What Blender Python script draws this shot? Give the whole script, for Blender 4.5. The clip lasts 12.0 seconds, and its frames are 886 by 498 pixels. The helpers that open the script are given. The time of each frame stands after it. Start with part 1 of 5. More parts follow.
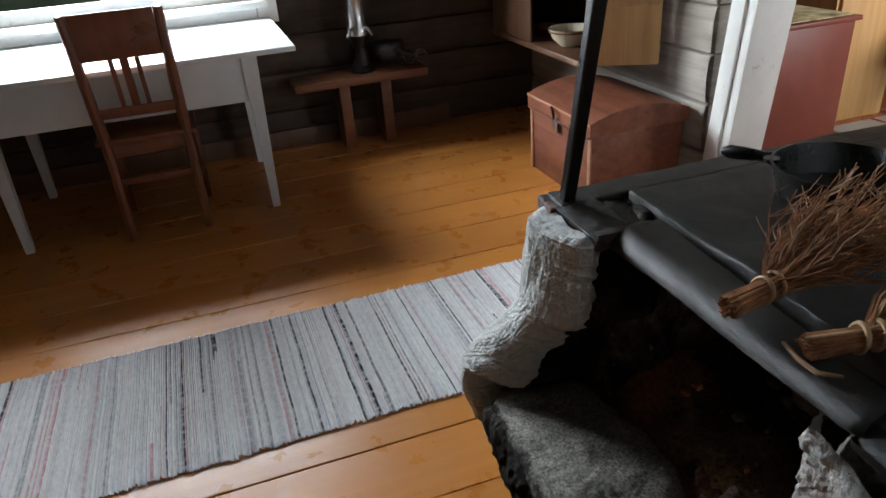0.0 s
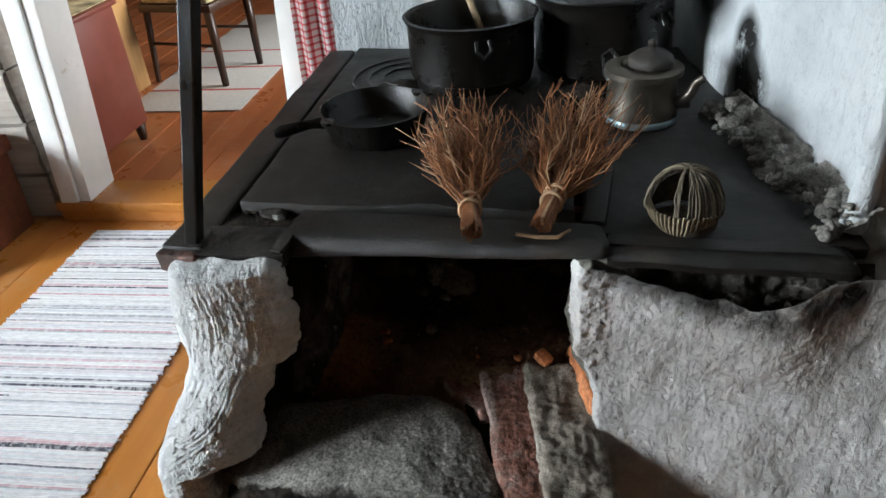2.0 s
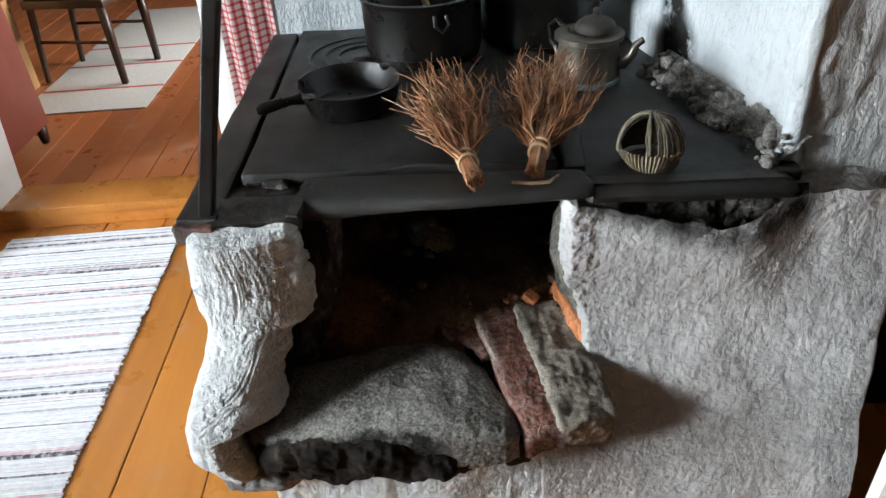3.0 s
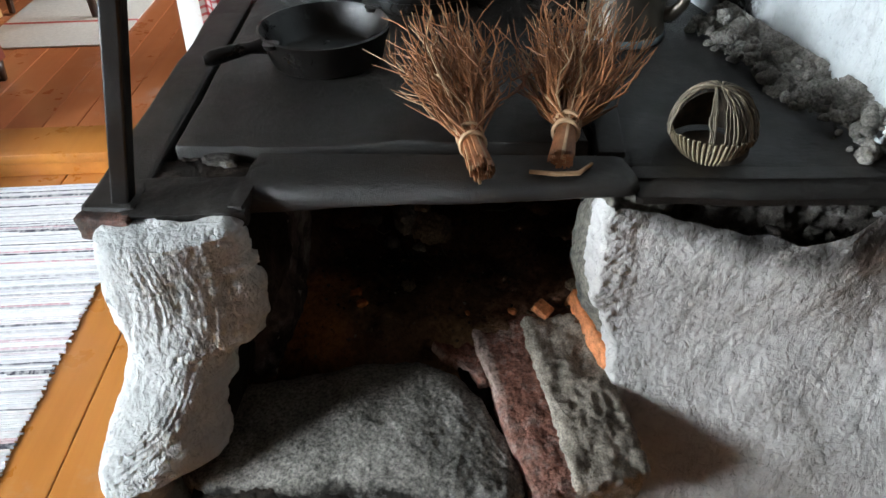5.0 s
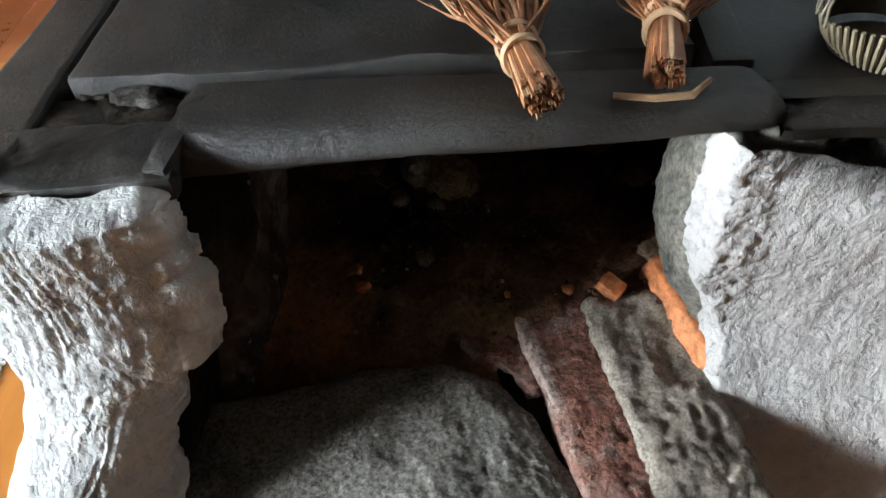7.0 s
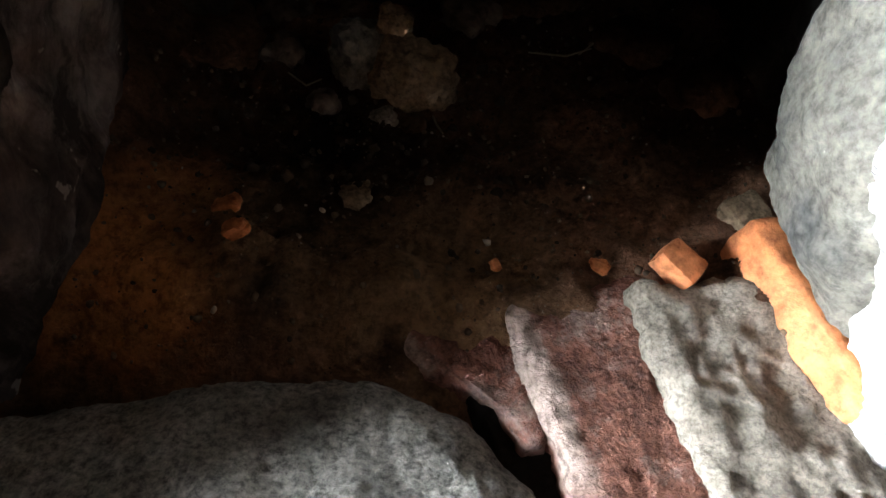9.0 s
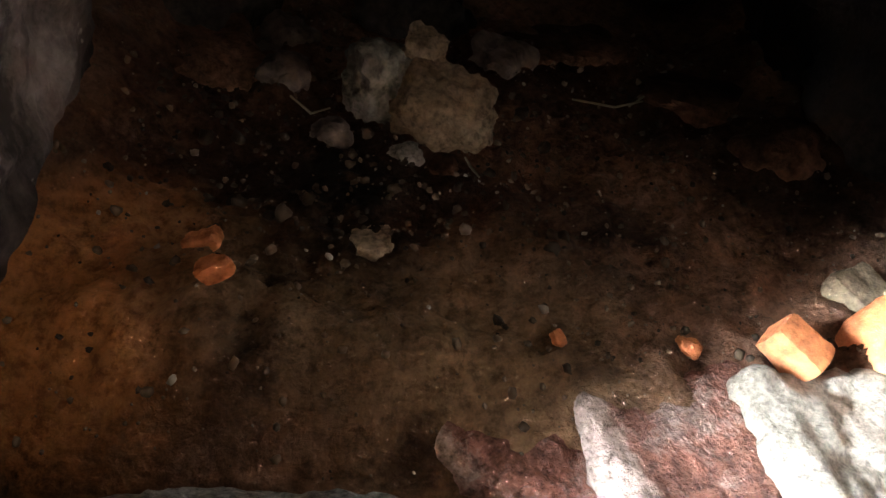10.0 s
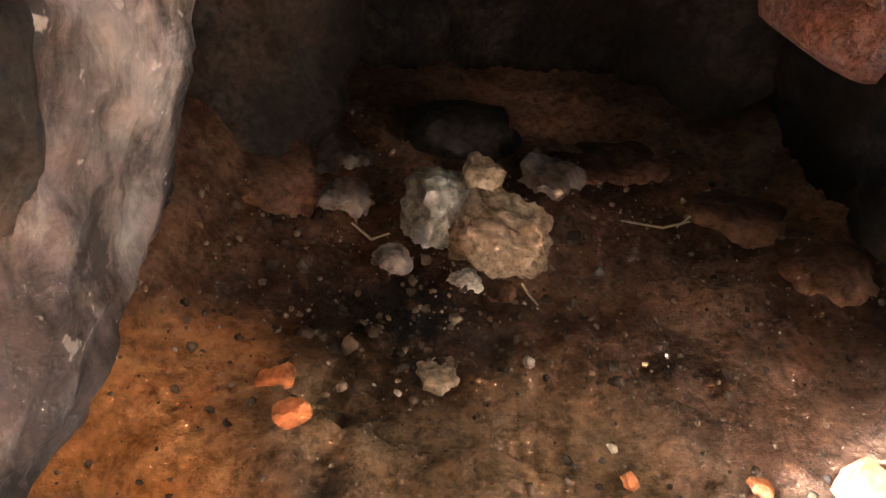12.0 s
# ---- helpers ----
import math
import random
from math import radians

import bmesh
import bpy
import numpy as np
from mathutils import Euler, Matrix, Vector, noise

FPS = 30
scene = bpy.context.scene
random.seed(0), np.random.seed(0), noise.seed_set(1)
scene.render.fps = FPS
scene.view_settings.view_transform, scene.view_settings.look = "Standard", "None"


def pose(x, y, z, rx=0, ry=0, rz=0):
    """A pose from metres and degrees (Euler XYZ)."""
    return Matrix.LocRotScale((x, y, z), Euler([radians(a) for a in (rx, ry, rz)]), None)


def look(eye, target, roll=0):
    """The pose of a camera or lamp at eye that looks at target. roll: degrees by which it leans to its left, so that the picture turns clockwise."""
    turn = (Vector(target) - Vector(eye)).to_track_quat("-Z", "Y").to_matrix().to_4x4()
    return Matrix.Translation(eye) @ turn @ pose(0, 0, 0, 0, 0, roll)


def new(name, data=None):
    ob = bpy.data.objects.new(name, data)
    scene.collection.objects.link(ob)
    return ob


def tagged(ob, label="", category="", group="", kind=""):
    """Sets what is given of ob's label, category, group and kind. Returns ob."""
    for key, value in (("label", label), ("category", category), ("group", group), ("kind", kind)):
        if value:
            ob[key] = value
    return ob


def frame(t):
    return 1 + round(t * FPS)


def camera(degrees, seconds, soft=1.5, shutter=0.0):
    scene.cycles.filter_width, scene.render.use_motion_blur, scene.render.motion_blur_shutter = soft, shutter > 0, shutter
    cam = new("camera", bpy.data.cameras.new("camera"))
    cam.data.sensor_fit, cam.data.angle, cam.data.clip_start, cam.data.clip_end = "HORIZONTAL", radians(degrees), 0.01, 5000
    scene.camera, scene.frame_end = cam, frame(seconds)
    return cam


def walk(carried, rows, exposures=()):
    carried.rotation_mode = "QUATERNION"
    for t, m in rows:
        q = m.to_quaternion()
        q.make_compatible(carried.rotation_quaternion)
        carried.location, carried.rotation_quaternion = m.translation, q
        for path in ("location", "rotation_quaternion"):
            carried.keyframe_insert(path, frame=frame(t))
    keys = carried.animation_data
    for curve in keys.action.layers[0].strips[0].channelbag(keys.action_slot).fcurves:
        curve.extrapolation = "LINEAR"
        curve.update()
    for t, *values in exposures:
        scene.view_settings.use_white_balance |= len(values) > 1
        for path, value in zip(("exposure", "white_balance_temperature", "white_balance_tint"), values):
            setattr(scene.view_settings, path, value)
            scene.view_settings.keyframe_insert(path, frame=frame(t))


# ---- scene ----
cam = camera(65.4, 12.0)
PATH = [
    (0, (1.007, -0.388, 1.31), (-0.725, -0.008, 0.385), -4.4),
    (0.5, (0.814, -0.355, 1.314), (-0.784, 0.339, 0.332), -4.5),
    (1, (0.666, -0.43, 1.343), (-0.374, 0.888, 0.256), -6.5),
    (1.5, (0.601, -0.547, 1.355), (-0.093, 0.978, 0.262), -7.0),
    (2, (0.6, -0.701, 1.352), (0.182, 0.923, 0.262), -4.5),
    (2.5, (0.55, -0.779, 1.359), (0.263, 0.851, 0.237), -3.0),
    (3, (0.453, -0.832, 1.366), (0.339, 0.815, 0.236), -3.7),
    (3.2, (0.422, -0.865, 1.365), (0.369, 0.789, 0.242), -2.4),
    (4.8, (0.447, -0.64, 1.277), (0.348, 0.96, 0.081), -1.7),
    (5, (0.443, -0.587, 1.279), (0.341, 0.972, 0.031), -1.5),
    (5.5, (0.433, -0.516, 1.266), (0.237, 0.984, -0.042), -3.8),
    (6, (0.391, -0.433, 1.234), (0.212, 1.046, -0.1), -5.7),
    (6.5, (0.384, -0.387, 1.214), (0.24, 1.009, -0.211), -6.9),
    (7, (0.402, -0.35, 1.135), (0.292, 1.067, -0.273), -4.2),
    (7.2, (0.418, -0.308, 1.134), (0.304, 0.995, -0.378), -5.7),
    (8.8, (0.404, -0.181, 0.872), (0.36, 1.246, -0.528), 2.3),
    (9, (0.391, -0.165, 0.863), (0.421, 1.323, -0.474), 4.5),
    (9.5, (0.362, -0.136, 0.818), (0.482, 1.463, -0.378), 7.7),
    (10, (0.352, -0.103, 0.776), (0.485, 1.575, -0.305), 9.5),
    (10.5, (0.33, -0.082, 0.749), (0.475, 1.65, -0.241), 10.8),
    (11, (0.321, -0.082, 0.753), (0.455, 1.675, -0.193), 10.4),
    (11.5, (0.319, -0.095, 0.747), (0.406, 1.695, -0.142), 9.5),
    (12, (0.322, -0.094, 0.803), (0.389, 1.686, -0.105), 8.5),
]
EXPOSURES = [(0, -0.35), (1.0, -0.4), (2.0, 0.1), (3.0, 0.4), (5.0, 0.4), (7.0, 0.85), (8.8, 2.0), (9.5, 2.85), (10.5, 4.9), (11.3, 5.75), (12, 6.35)]
walk(cam, [(t, look(eye, target, roll)) for t, eye, target, roll in PATH], EXPOSURES)

# ---- light ----
scene.view_settings.exposure = 0.0
world = bpy.data.worlds.new("sky")
scene.world = world
world.use_nodes = True
_wn = world.node_tree.nodes
_sky = _wn.new("ShaderNodeTexSky")
_sky.sky_type, _sky.sun_disc = "NISHITA", False
_sky.sun_elevation, _sky.sun_rotation = radians(38), radians(285)
world.node_tree.links.new(_sky.outputs[0], _wn["Background"].inputs[0])
_wn["Background"].inputs[1].default_value = 0.12

ROOM = pose(0, 0, 0, 0, 0, 5)          # the house stands turned by five degrees to the stove's front
WEST, NORTH, SOUTH, EAST, CEIL = -3.10, 1.49, -3.6, 2.6, 2.35
WINDOWS = ((-1.62, -0.16),)  # span of the west window along the wall


def area_lamp(name, m, sx, sy, power, colour, spread=180):
    lamp = bpy.data.lights.new(name, "AREA")
    lamp.shape, lamp.size, lamp.size_y, lamp.energy, lamp.color = "RECTANGLE", sx, sy, power, colour
    lamp.spread = radians(spread)
    ob = new(name, lamp)
    ob.matrix_world = m
    return ob


# the bright sky above the horizon outside the west window
area_lamp("window_daylight", ROOM @ pose(WEST - 0.75, -1.65, 2.05, 0, -76, 0), 1.5, 2.5, 1150, (0.84, 0.93, 1.0))
# added fill lamp inside the next room, which has no window built
area_lamp("north_room_daylight", ROOM @ pose(0.9, 3.2, 1.5, 0, 90, 0), 1.0, 1.2, 60, (0.95, 0.97, 1.0), 100)

# ---- materials ----


def rgb(*c):
    return (*c, 1.0)


class Mat:
    """A node material in short form."""

    def __init__(self, name, rough=0.7, metal=0.0):
        self.m = bpy.data.materials.new(name)
        self.m.use_nodes = True
        self.t = self.m.node_tree
        self.b = self.t.nodes["Principled BSDF"]
        self.b.inputs["Roughness"].default_value = rough
        self.b.inputs["Metallic"].default_value = metal
        if rough >= 0.9:  # dusty, matt surfaces
            self.b.inputs["Specular IOR Level"].default_value = 0.1
        self.co = self.t.nodes.new("ShaderNodeTexCoord").outputs["Object"]

    def node(self, kind, **ins):
        n = self.t.nodes.new(kind)
        for k, v in ins.items():
            s = n.inputs[k.replace("_", " ")]
            if hasattr(v, "links"):
                self.t.links.new(v, s)
            else:
                s.default_value = v
        return n

    def scaled(self, x, y, z, src=None):
        n = self.node("ShaderNodeMapping", Vector=src or self.co)
        n.inputs["Scale"].default_value = (x, y, z)
        return n.outputs[0]

    def noise(self, scale, detail=6.0, rough=0.6, vec=None, dist=0.0):
        return self.node("ShaderNodeTexNoise", Vector=vec or self.co, Scale=scale, Detail=detail, Roughness=rough, Distortion=dist).outputs["Fac"]

    def ramp(self, fac, *stops):
        n = self.node("ShaderNodeValToRGB", Fac=fac)
        e = n.color_ramp.elements
        while len(e) < len(stops):
            e.new(0.5)
        for el, (p, c) in zip(e, stops):
            el.position, el.color = p, c if len(c) == 4 else rgb(*c)
        return n.outputs[0]

    def mix(self, fac, a, b, kind="MIX"):
        n = self.t.nodes.new("ShaderNodeMix")
        n.data_type, n.blend_type = "RGBA", kind
        for s, v in ((n.inputs[0], fac), (n.inputs[6], a), (n.inputs[7], b)):
            if hasattr(v, "links"):
                self.t.links.new(v, s)
            else:
                s.default_value = v if not isinstance(v, tuple) or len(v) == 4 else rgb(*v)
        return n.outputs[2]

    def math(self, op, a, b=0.0):
        n = self.t.nodes.new("ShaderNodeMath")
        n.operation = op
        for s, v in zip(n.inputs, (a, b)):
            if hasattr(v, "links"):
                self.t.links.new(v, s)
            else:
                s.default_value = v
        return n.outputs[0]

    def random(self):
        return self.t.nodes.new("ShaderNodeObjectInfo").outputs["Random"]

    def island(self):
        return self.t.nodes.new("ShaderNodeNewGeometry").outputs["Random Per Island"]

    def near(self, x, y, z, r0, r1):
        """1 within r0 of a place, 0 past r1."""
        d = self.t.nodes.new("ShaderNodeVectorMath")
        d.operation = "DISTANCE"
        self.t.links.new(self.co, d.inputs[0])
        d.inputs[1].default_value = (x, y, z)
        n = self.node("ShaderNodeMapRange", Value=d.outputs["Value"])
        n.inputs[1].default_value, n.inputs[2].default_value = r0, r1
        n.inputs[3].default_value, n.inputs[4].default_value = 1.0, 0.0
        return n.outputs[0]

    def done(self, colour=None, rough=None, bump=None, strength=0.3, dist=0.01):
        if colour is not None:
            if hasattr(colour, "links"):
                self.t.links.new(colour, self.b.inputs["Base Color"])
            else:
                self.b.inputs["Base Color"].default_value = rgb(*colour)
        if rough is not None:
            self.t.links.new(rough, self.b.inputs["Roughness"])
        if bump is not None:
            n = self.node("ShaderNodeBump", Height=bump, Strength=strength, Distance=dist)
            self.t.links.new(n.outputs[0], self.b.inputs["Normal"])
        return self.m


def mat_plaster(name, light, dark, grime=0.5, soot=(), strokes=(60, 60, 18), weight=1.0, sweep=0.0):
    m = Mat(name, 0.92)
    big = m.noise(3.0, 5)
    fine = m.noise(45, 8, 0.7)
    c = m.ramp(big, (0.35, dark), (0.6, light))
    c = m.mix(m.math("MULTIPLY", m.ramp(fine, (0.3, (1, 1, 1)), (0.5, (0, 0, 0))), grime), c, tuple(0.6 * k for k in dark))
    for x, y, z, r0, r1 in soot:
        k = m.math("MULTIPLY", m.near(x, y, z, r0, r1), m.ramp(m.noise(14, 6, 0.7), (0.3, (0, 0, 0)), (0.44, (1, 1, 1))))
        c = m.mix(k, c, (0.02, 0.019, 0.018))
    stroke = m.noise(1.0, 5, 0.65, m.scaled(*strokes), 0.6)
    wave = m.t.nodes.new("ShaderNodeTexWave")
    wave.wave_type, wave.rings_direction = "RINGS", "Y"
    shift = m.node("ShaderNodeMapping", Vector=m.co)
    shift.inputs["Location"].default_value = (0.12, 0.0, -0.66)
    m.t.links.new(shift.outputs[0], wave.inputs["Vector"])
    for key, val in (("Scale", 30.0), ("Distortion", 17.0), ("Detail", 6.0), ("Detail Scale", 2.2), ("Detail Roughness", 0.65)):
        wave.inputs[key].default_value = val
    arcs = m.math("MULTIPLY", wave.outputs["Fac"], m.math("MULTIPLY", m.ramp(m.noise(11, 4), (0.35, (0.1, 0.1, 0.1)), (0.6, (1, 1, 1))), sweep))
    stroke = m.math("ADD", stroke, arcs)
    pit = m.ramp(m.noise(120, 4, 0.6), (0.3, (0, 0, 0)), (0.42, (1, 1, 1)))
    return m.done(c, None, m.math("ADD", m.math("ADD", m.math("MULTIPLY", fine, 0.7), m.math("MULTIPLY", stroke, weight)), m.math("MULTIPLY", pit, 0.25)), 0.9, 0.008)


def mat_stone(name, a, b, c3, scale=9.0, rough=0.9):
    m = Mat(name, rough)
    c = m.ramp(m.noise(scale, 8, 0.65), (0.3, a), (0.5, b), (0.7, c3))
    speck = m.ramp(m.noise(scale * 14, 4, 0.7), (0.34, (0.45, 0.45, 0.45)), (0.55, (1, 1, 1)), (0.72, (1.35, 1.33, 1.3)))
    c = m.mix(1.0, c, speck, "MULTIPLY")
    return m.done(c, None, m.noise(scale * 8, 10, 0.75), 0.7, 0.006)


def mat_wood(name, a, b, along=(1.5, 30, 30), rough=0.5, wear=None, amount=0.4, vary=0.12):
    m = Mat(name, rough)
    g = m.noise(1.0, 8, 0.62, m.scaled(*along), 0.4)
    c = m.ramp(g, (0.28, a), (0.72, b))
    k = m.ramp(m.random(), (0.0, (1 - vary,) * 3), (1.0, (1 + vary,) * 3))
    c = m.mix(1.0, c, k, "MULTIPLY")
    if wear:
        w = m.ramp(m.noise(3.2, 9, 0.72), (0.56, (0, 0, 0)), (0.78, (1, 1, 1)))
        c = m.mix(m.math("MULTIPLY", w, amount), c, wear)
    r = m.ramp(m.noise(7, 6), (0.3, (rough * 0.75,) * 3), (0.7, (min(1, rough * 1.4),) * 3))
    return m.done(c, r, g, 0.18, 0.004)


def mat_iron(name, base=0.016, rough=0.42, rust=0.15, brown=(0.06, 0.03, 0.017), gloss=0.35, dusty=0.32, relief=0.55):
    m = Mat(name, rough, 0.05)
    n = m.noise(6, 8, 0.7)
    c = m.mix(m.math("MULTIPLY", m.ramp(n, (0.5, (0, 0, 0)), (0.7, (1, 1, 1))), rust), (base * 1.25, base, base * 0.8), brown)
    dust = m.math("MULTIPLY", m.ramp(m.noise(34, 9, 0.8), (0.48, (0, 0, 0)), (0.66, (1, 1, 1))), m.ramp(m.noise(4, 4, 0.6), (0.35, (0.15, 0.15, 0.15)), (0.65, (1, 1, 1))))
    c = m.mix(m.math("MULTIPLY", dust, dusty), c, (0.06, 0.052, 0.046))
    m.b.inputs["Specular IOR Level"].default_value = gloss
    scr = m.ramp(m.noise(1.0, 5, 0.6, m.scaled(8, 90, 60), 0.8), (0.66, (0, 0, 0)), (0.7, (1, 1, 1)))
    c = m.mix(m.math("MULTIPLY", scr, 0.25), c, (0.1, 0.095, 0.09))
    r = m.ramp(m.noise(11, 7, 0.7), (0.3, (rough * 0.8,) * 3), (0.7, (min(1, rough * 1.5),) * 3))
    return m.done(c, r, m.math("ADD", m.noise(150, 6, 0.8), m.noise(28, 6, 0.7)), relief, 0.004)


def mat_paint(name, c0, c1, rough=0.45, chips=None):
    m = Mat(name, rough)
    c = m.ramp(m.noise(5, 7, 0.65), (0.3, c0), (0.7, c1))
    if chips:
        c = m.mix(m.ramp(m.noise(19, 9, 0.7), (0.62, (0, 0, 0)), (0.66, (0.8, 0.8, 0.8))), c, chips)
    return m.done(c, None, m.noise(30, 6), 0.12, 0.004)


def mat_plain(name, c, rough=0.6, metal=0.0, vary=0.25, scale=20):
    m = Mat(name, rough, metal)
    return m.done(m.ramp(m.noise(scale, 6), (0.3, tuple(k * (1 - vary) for k in c)), (0.7, tuple(min(1, k * (1 + vary)) for k in c))), None, m.noise(scale * 3, 5), 0.15, 0.003)


PLASTER = mat_plaster("white_lime_plaster", (0.66, 0.67, 0.66), (0.5, 0.51, 0.5), 0.5, (), (60, 60, 18), 1.0, 0.16)
PLASTER_WALL = mat_plaster("limewashed_wall", (0.63, 0.66, 0.66), (0.5, 0.53, 0.54), 0.3, ((0.85, 0.56, 0.90, 0.05, 0.085), (0.845, 0.585, 0.97, 0.03, 0.06), (0.80, 0.78, 1.05, 0.08, 0.15), (0.78, 0.9, 1.15, 0.08, 0.17)))
PLASTER_GREY = mat_plaster("grey_lime_plaster", (0.53, 0.52, 0.505), (0.37, 0.35, 0.33), 0.5, tuple((x, 0.05, z, 0.012, 0.05) for x, z in ((0.63, 0.845), (0.67, 0.83), (0.71, 0.82), (0.75, 0.80), (0.79, 0.79), (0.83, 0.785), (0.87, 0.80), (0.91, 0.82))), (75, 75, 40), 0.7)
PLASTER_TROWEL = mat_plaster("trowelled_plaster", (0.64, 0.63, 0.61), (0.48, 0.47, 0.45), 0.6, (), (70, 70, 28), 1.3)
STONE = mat_stone("grey_hearth_stone", (0.055, 0.053, 0.05), (0.17, 0.165, 0.155), (0.36, 0.35, 0.33), 13)
STONE_PALE = mat_stone("cream_stone", (0.06, 0.062, 0.065), (0.2, 0.185, 0.155), (0.36, 0.34, 0.3), 11)
# near black: hearth soot, plus shade of cavity and gaps put into the colour
BLACK_STONE = mat_stone("near_black_stone", (0.006, 0.005, 0.0042), (0.018, 0.0145, 0.012), (0.055, 0.042, 0.033), 12)
TAN = mat_stone("tan_stone", (0.11, 0.075, 0.048), (0.24, 0.17, 0.11), (0.38, 0.29, 0.2), 16)
SOOT_PINK = mat_stone("burnt_pinkish_stone", (0.03, 0.026, 0.024), (0.15, 0.115, 0.095), (0.26, 0.2, 0.165), 6)


def mat_ash():
    m = Mat("brown_ash", 0.95)
    c = m.ramp(m.noise(7, 9, 0.7), (0.3, (0.018, 0.0115, 0.008)), (0.47, (0.1, 0.05, 0.03)), (0.66, (0.25, 0.132, 0.082)))
    for x, y, r0, r1, col in ((0.205, 0.11, 0.04, 0.085, (0.42, 0.175, 0.062)), (0.24, 0.17, 0.02, 0.055, (0.38, 0.165, 0.068)), (0.40, 0.12, 0.02, 0.10, (0.30, 0.18, 0.10)), (0.30, 0.15, 0.02, 0.07, (0.3, 0.19, 0.11))):
        k = m.math("MULTIPLY", m.near(x, y, 0.57 + 0.2 * (y - 0.1), r0, r1), m.ramp(m.noise(20, 7, 0.7), (0.3, (0, 0, 0)), (0.48, (1, 1, 1))))
        c = m.mix(k, c, col)
    for x, y, r0, r1 in ((0.32, 0.23, 0.02, 0.08), (0.47, 0.20, 0.01, 0.05), (0.30, 0.115, 0.005, 0.022), (0.2, 0.03, 0.02, 0.08)):
        k = m.math("MULTIPLY", m.near(x, y, 0.57 + 0.2 * (y - 0.1), r0, r1), m.ramp(m.noise(26, 7, 0.7), (0.36, (0, 0, 0)), (0.52, (1, 1, 1))))
        c = m.mix(k, c, (0.02, 0.015, 0.012))
    c = m.mix(1.0, c, m.ramp(m.noise(5, 5, 0.6), (0.36, (0.4, 0.38, 0.36)), (0.58, (1.1, 1.1, 1.1))), "MULTIPLY")
    speck = m.ramp(m.noise(140, 4, 0.75), (0.34, (0.55, 0.55, 0.55)), (0.52, (1, 1, 1)), (0.7, (1.3, 1.28, 1.25)))
    c = m.mix(1.0, c, speck, "MULTIPLY")
    return m.done(c, None, m.math("ADD", m.noise(70, 10, 0.8), m.noise(220, 4, 0.7)), 1.0, 0.006)


def mat_streaked():
    """Stone with black soot streaks running down it."""
    m = Mat("streaked_burnt_stone", 0.9)
    c = m.ramp(m.noise(9, 8, 0.7), (0.34, (0.04, 0.03, 0.027)), (0.5, (0.11, 0.082, 0.074)), (0.64, (0.26, 0.225, 0.21)))
    k = m.ramp(m.noise(1.0, 7, 0.7, m.scaled(22, 22, 13), 0.5), (0.42, (0, 0, 0)), (0.6, (1, 1, 1)))
    c = m.mix(m.math("MULTIPLY", k, 0.92), c, (0.018, 0.015, 0.013))
    sp = m.ramp(m.noise(60, 3, 0.6), (0.66, (0, 0, 0)), (0.7, (1, 1, 1)))
    c = m.mix(m.math("MULTIPLY", sp, 0.5), c, (0.45, 0.42, 0.38))
    return m.done(c, None, m.noise(60, 9, 0.75), 0.8, 0.006)


def mat_slab():
    """Granular grey stone, coloured near black along the left of its broken front lip."""
    m = Mat("granular_hearth_slab", 0.92)
    c = m.ramp(m.noise(16, 9, 0.7), (0.32, (0.11, 0.104, 0.094)), (0.5, (0.21, 0.198, 0.178)), (0.68, (0.35, 0.33, 0.3)))
    speck = m.ramp(m.noise(230, 4, 0.75), (0.36, (0.4, 0.4, 0.4)), (0.5, (1, 1, 1)), (0.66, (1.7, 1.68, 1.62)))
    c = m.mix(1.0, c, speck, "MULTIPLY")
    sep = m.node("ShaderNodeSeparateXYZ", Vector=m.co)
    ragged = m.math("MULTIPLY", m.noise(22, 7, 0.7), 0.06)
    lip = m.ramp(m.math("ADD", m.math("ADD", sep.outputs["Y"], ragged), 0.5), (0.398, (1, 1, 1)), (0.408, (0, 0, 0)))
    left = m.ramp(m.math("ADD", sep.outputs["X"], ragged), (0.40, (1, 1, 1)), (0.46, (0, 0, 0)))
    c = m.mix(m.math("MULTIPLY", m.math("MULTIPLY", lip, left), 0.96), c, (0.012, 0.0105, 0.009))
    return m.done(c, None, m.math("ADD", m.noise(150, 8, 0.8), m.noise(30, 8, 0.7)), 0.9, 0.004)


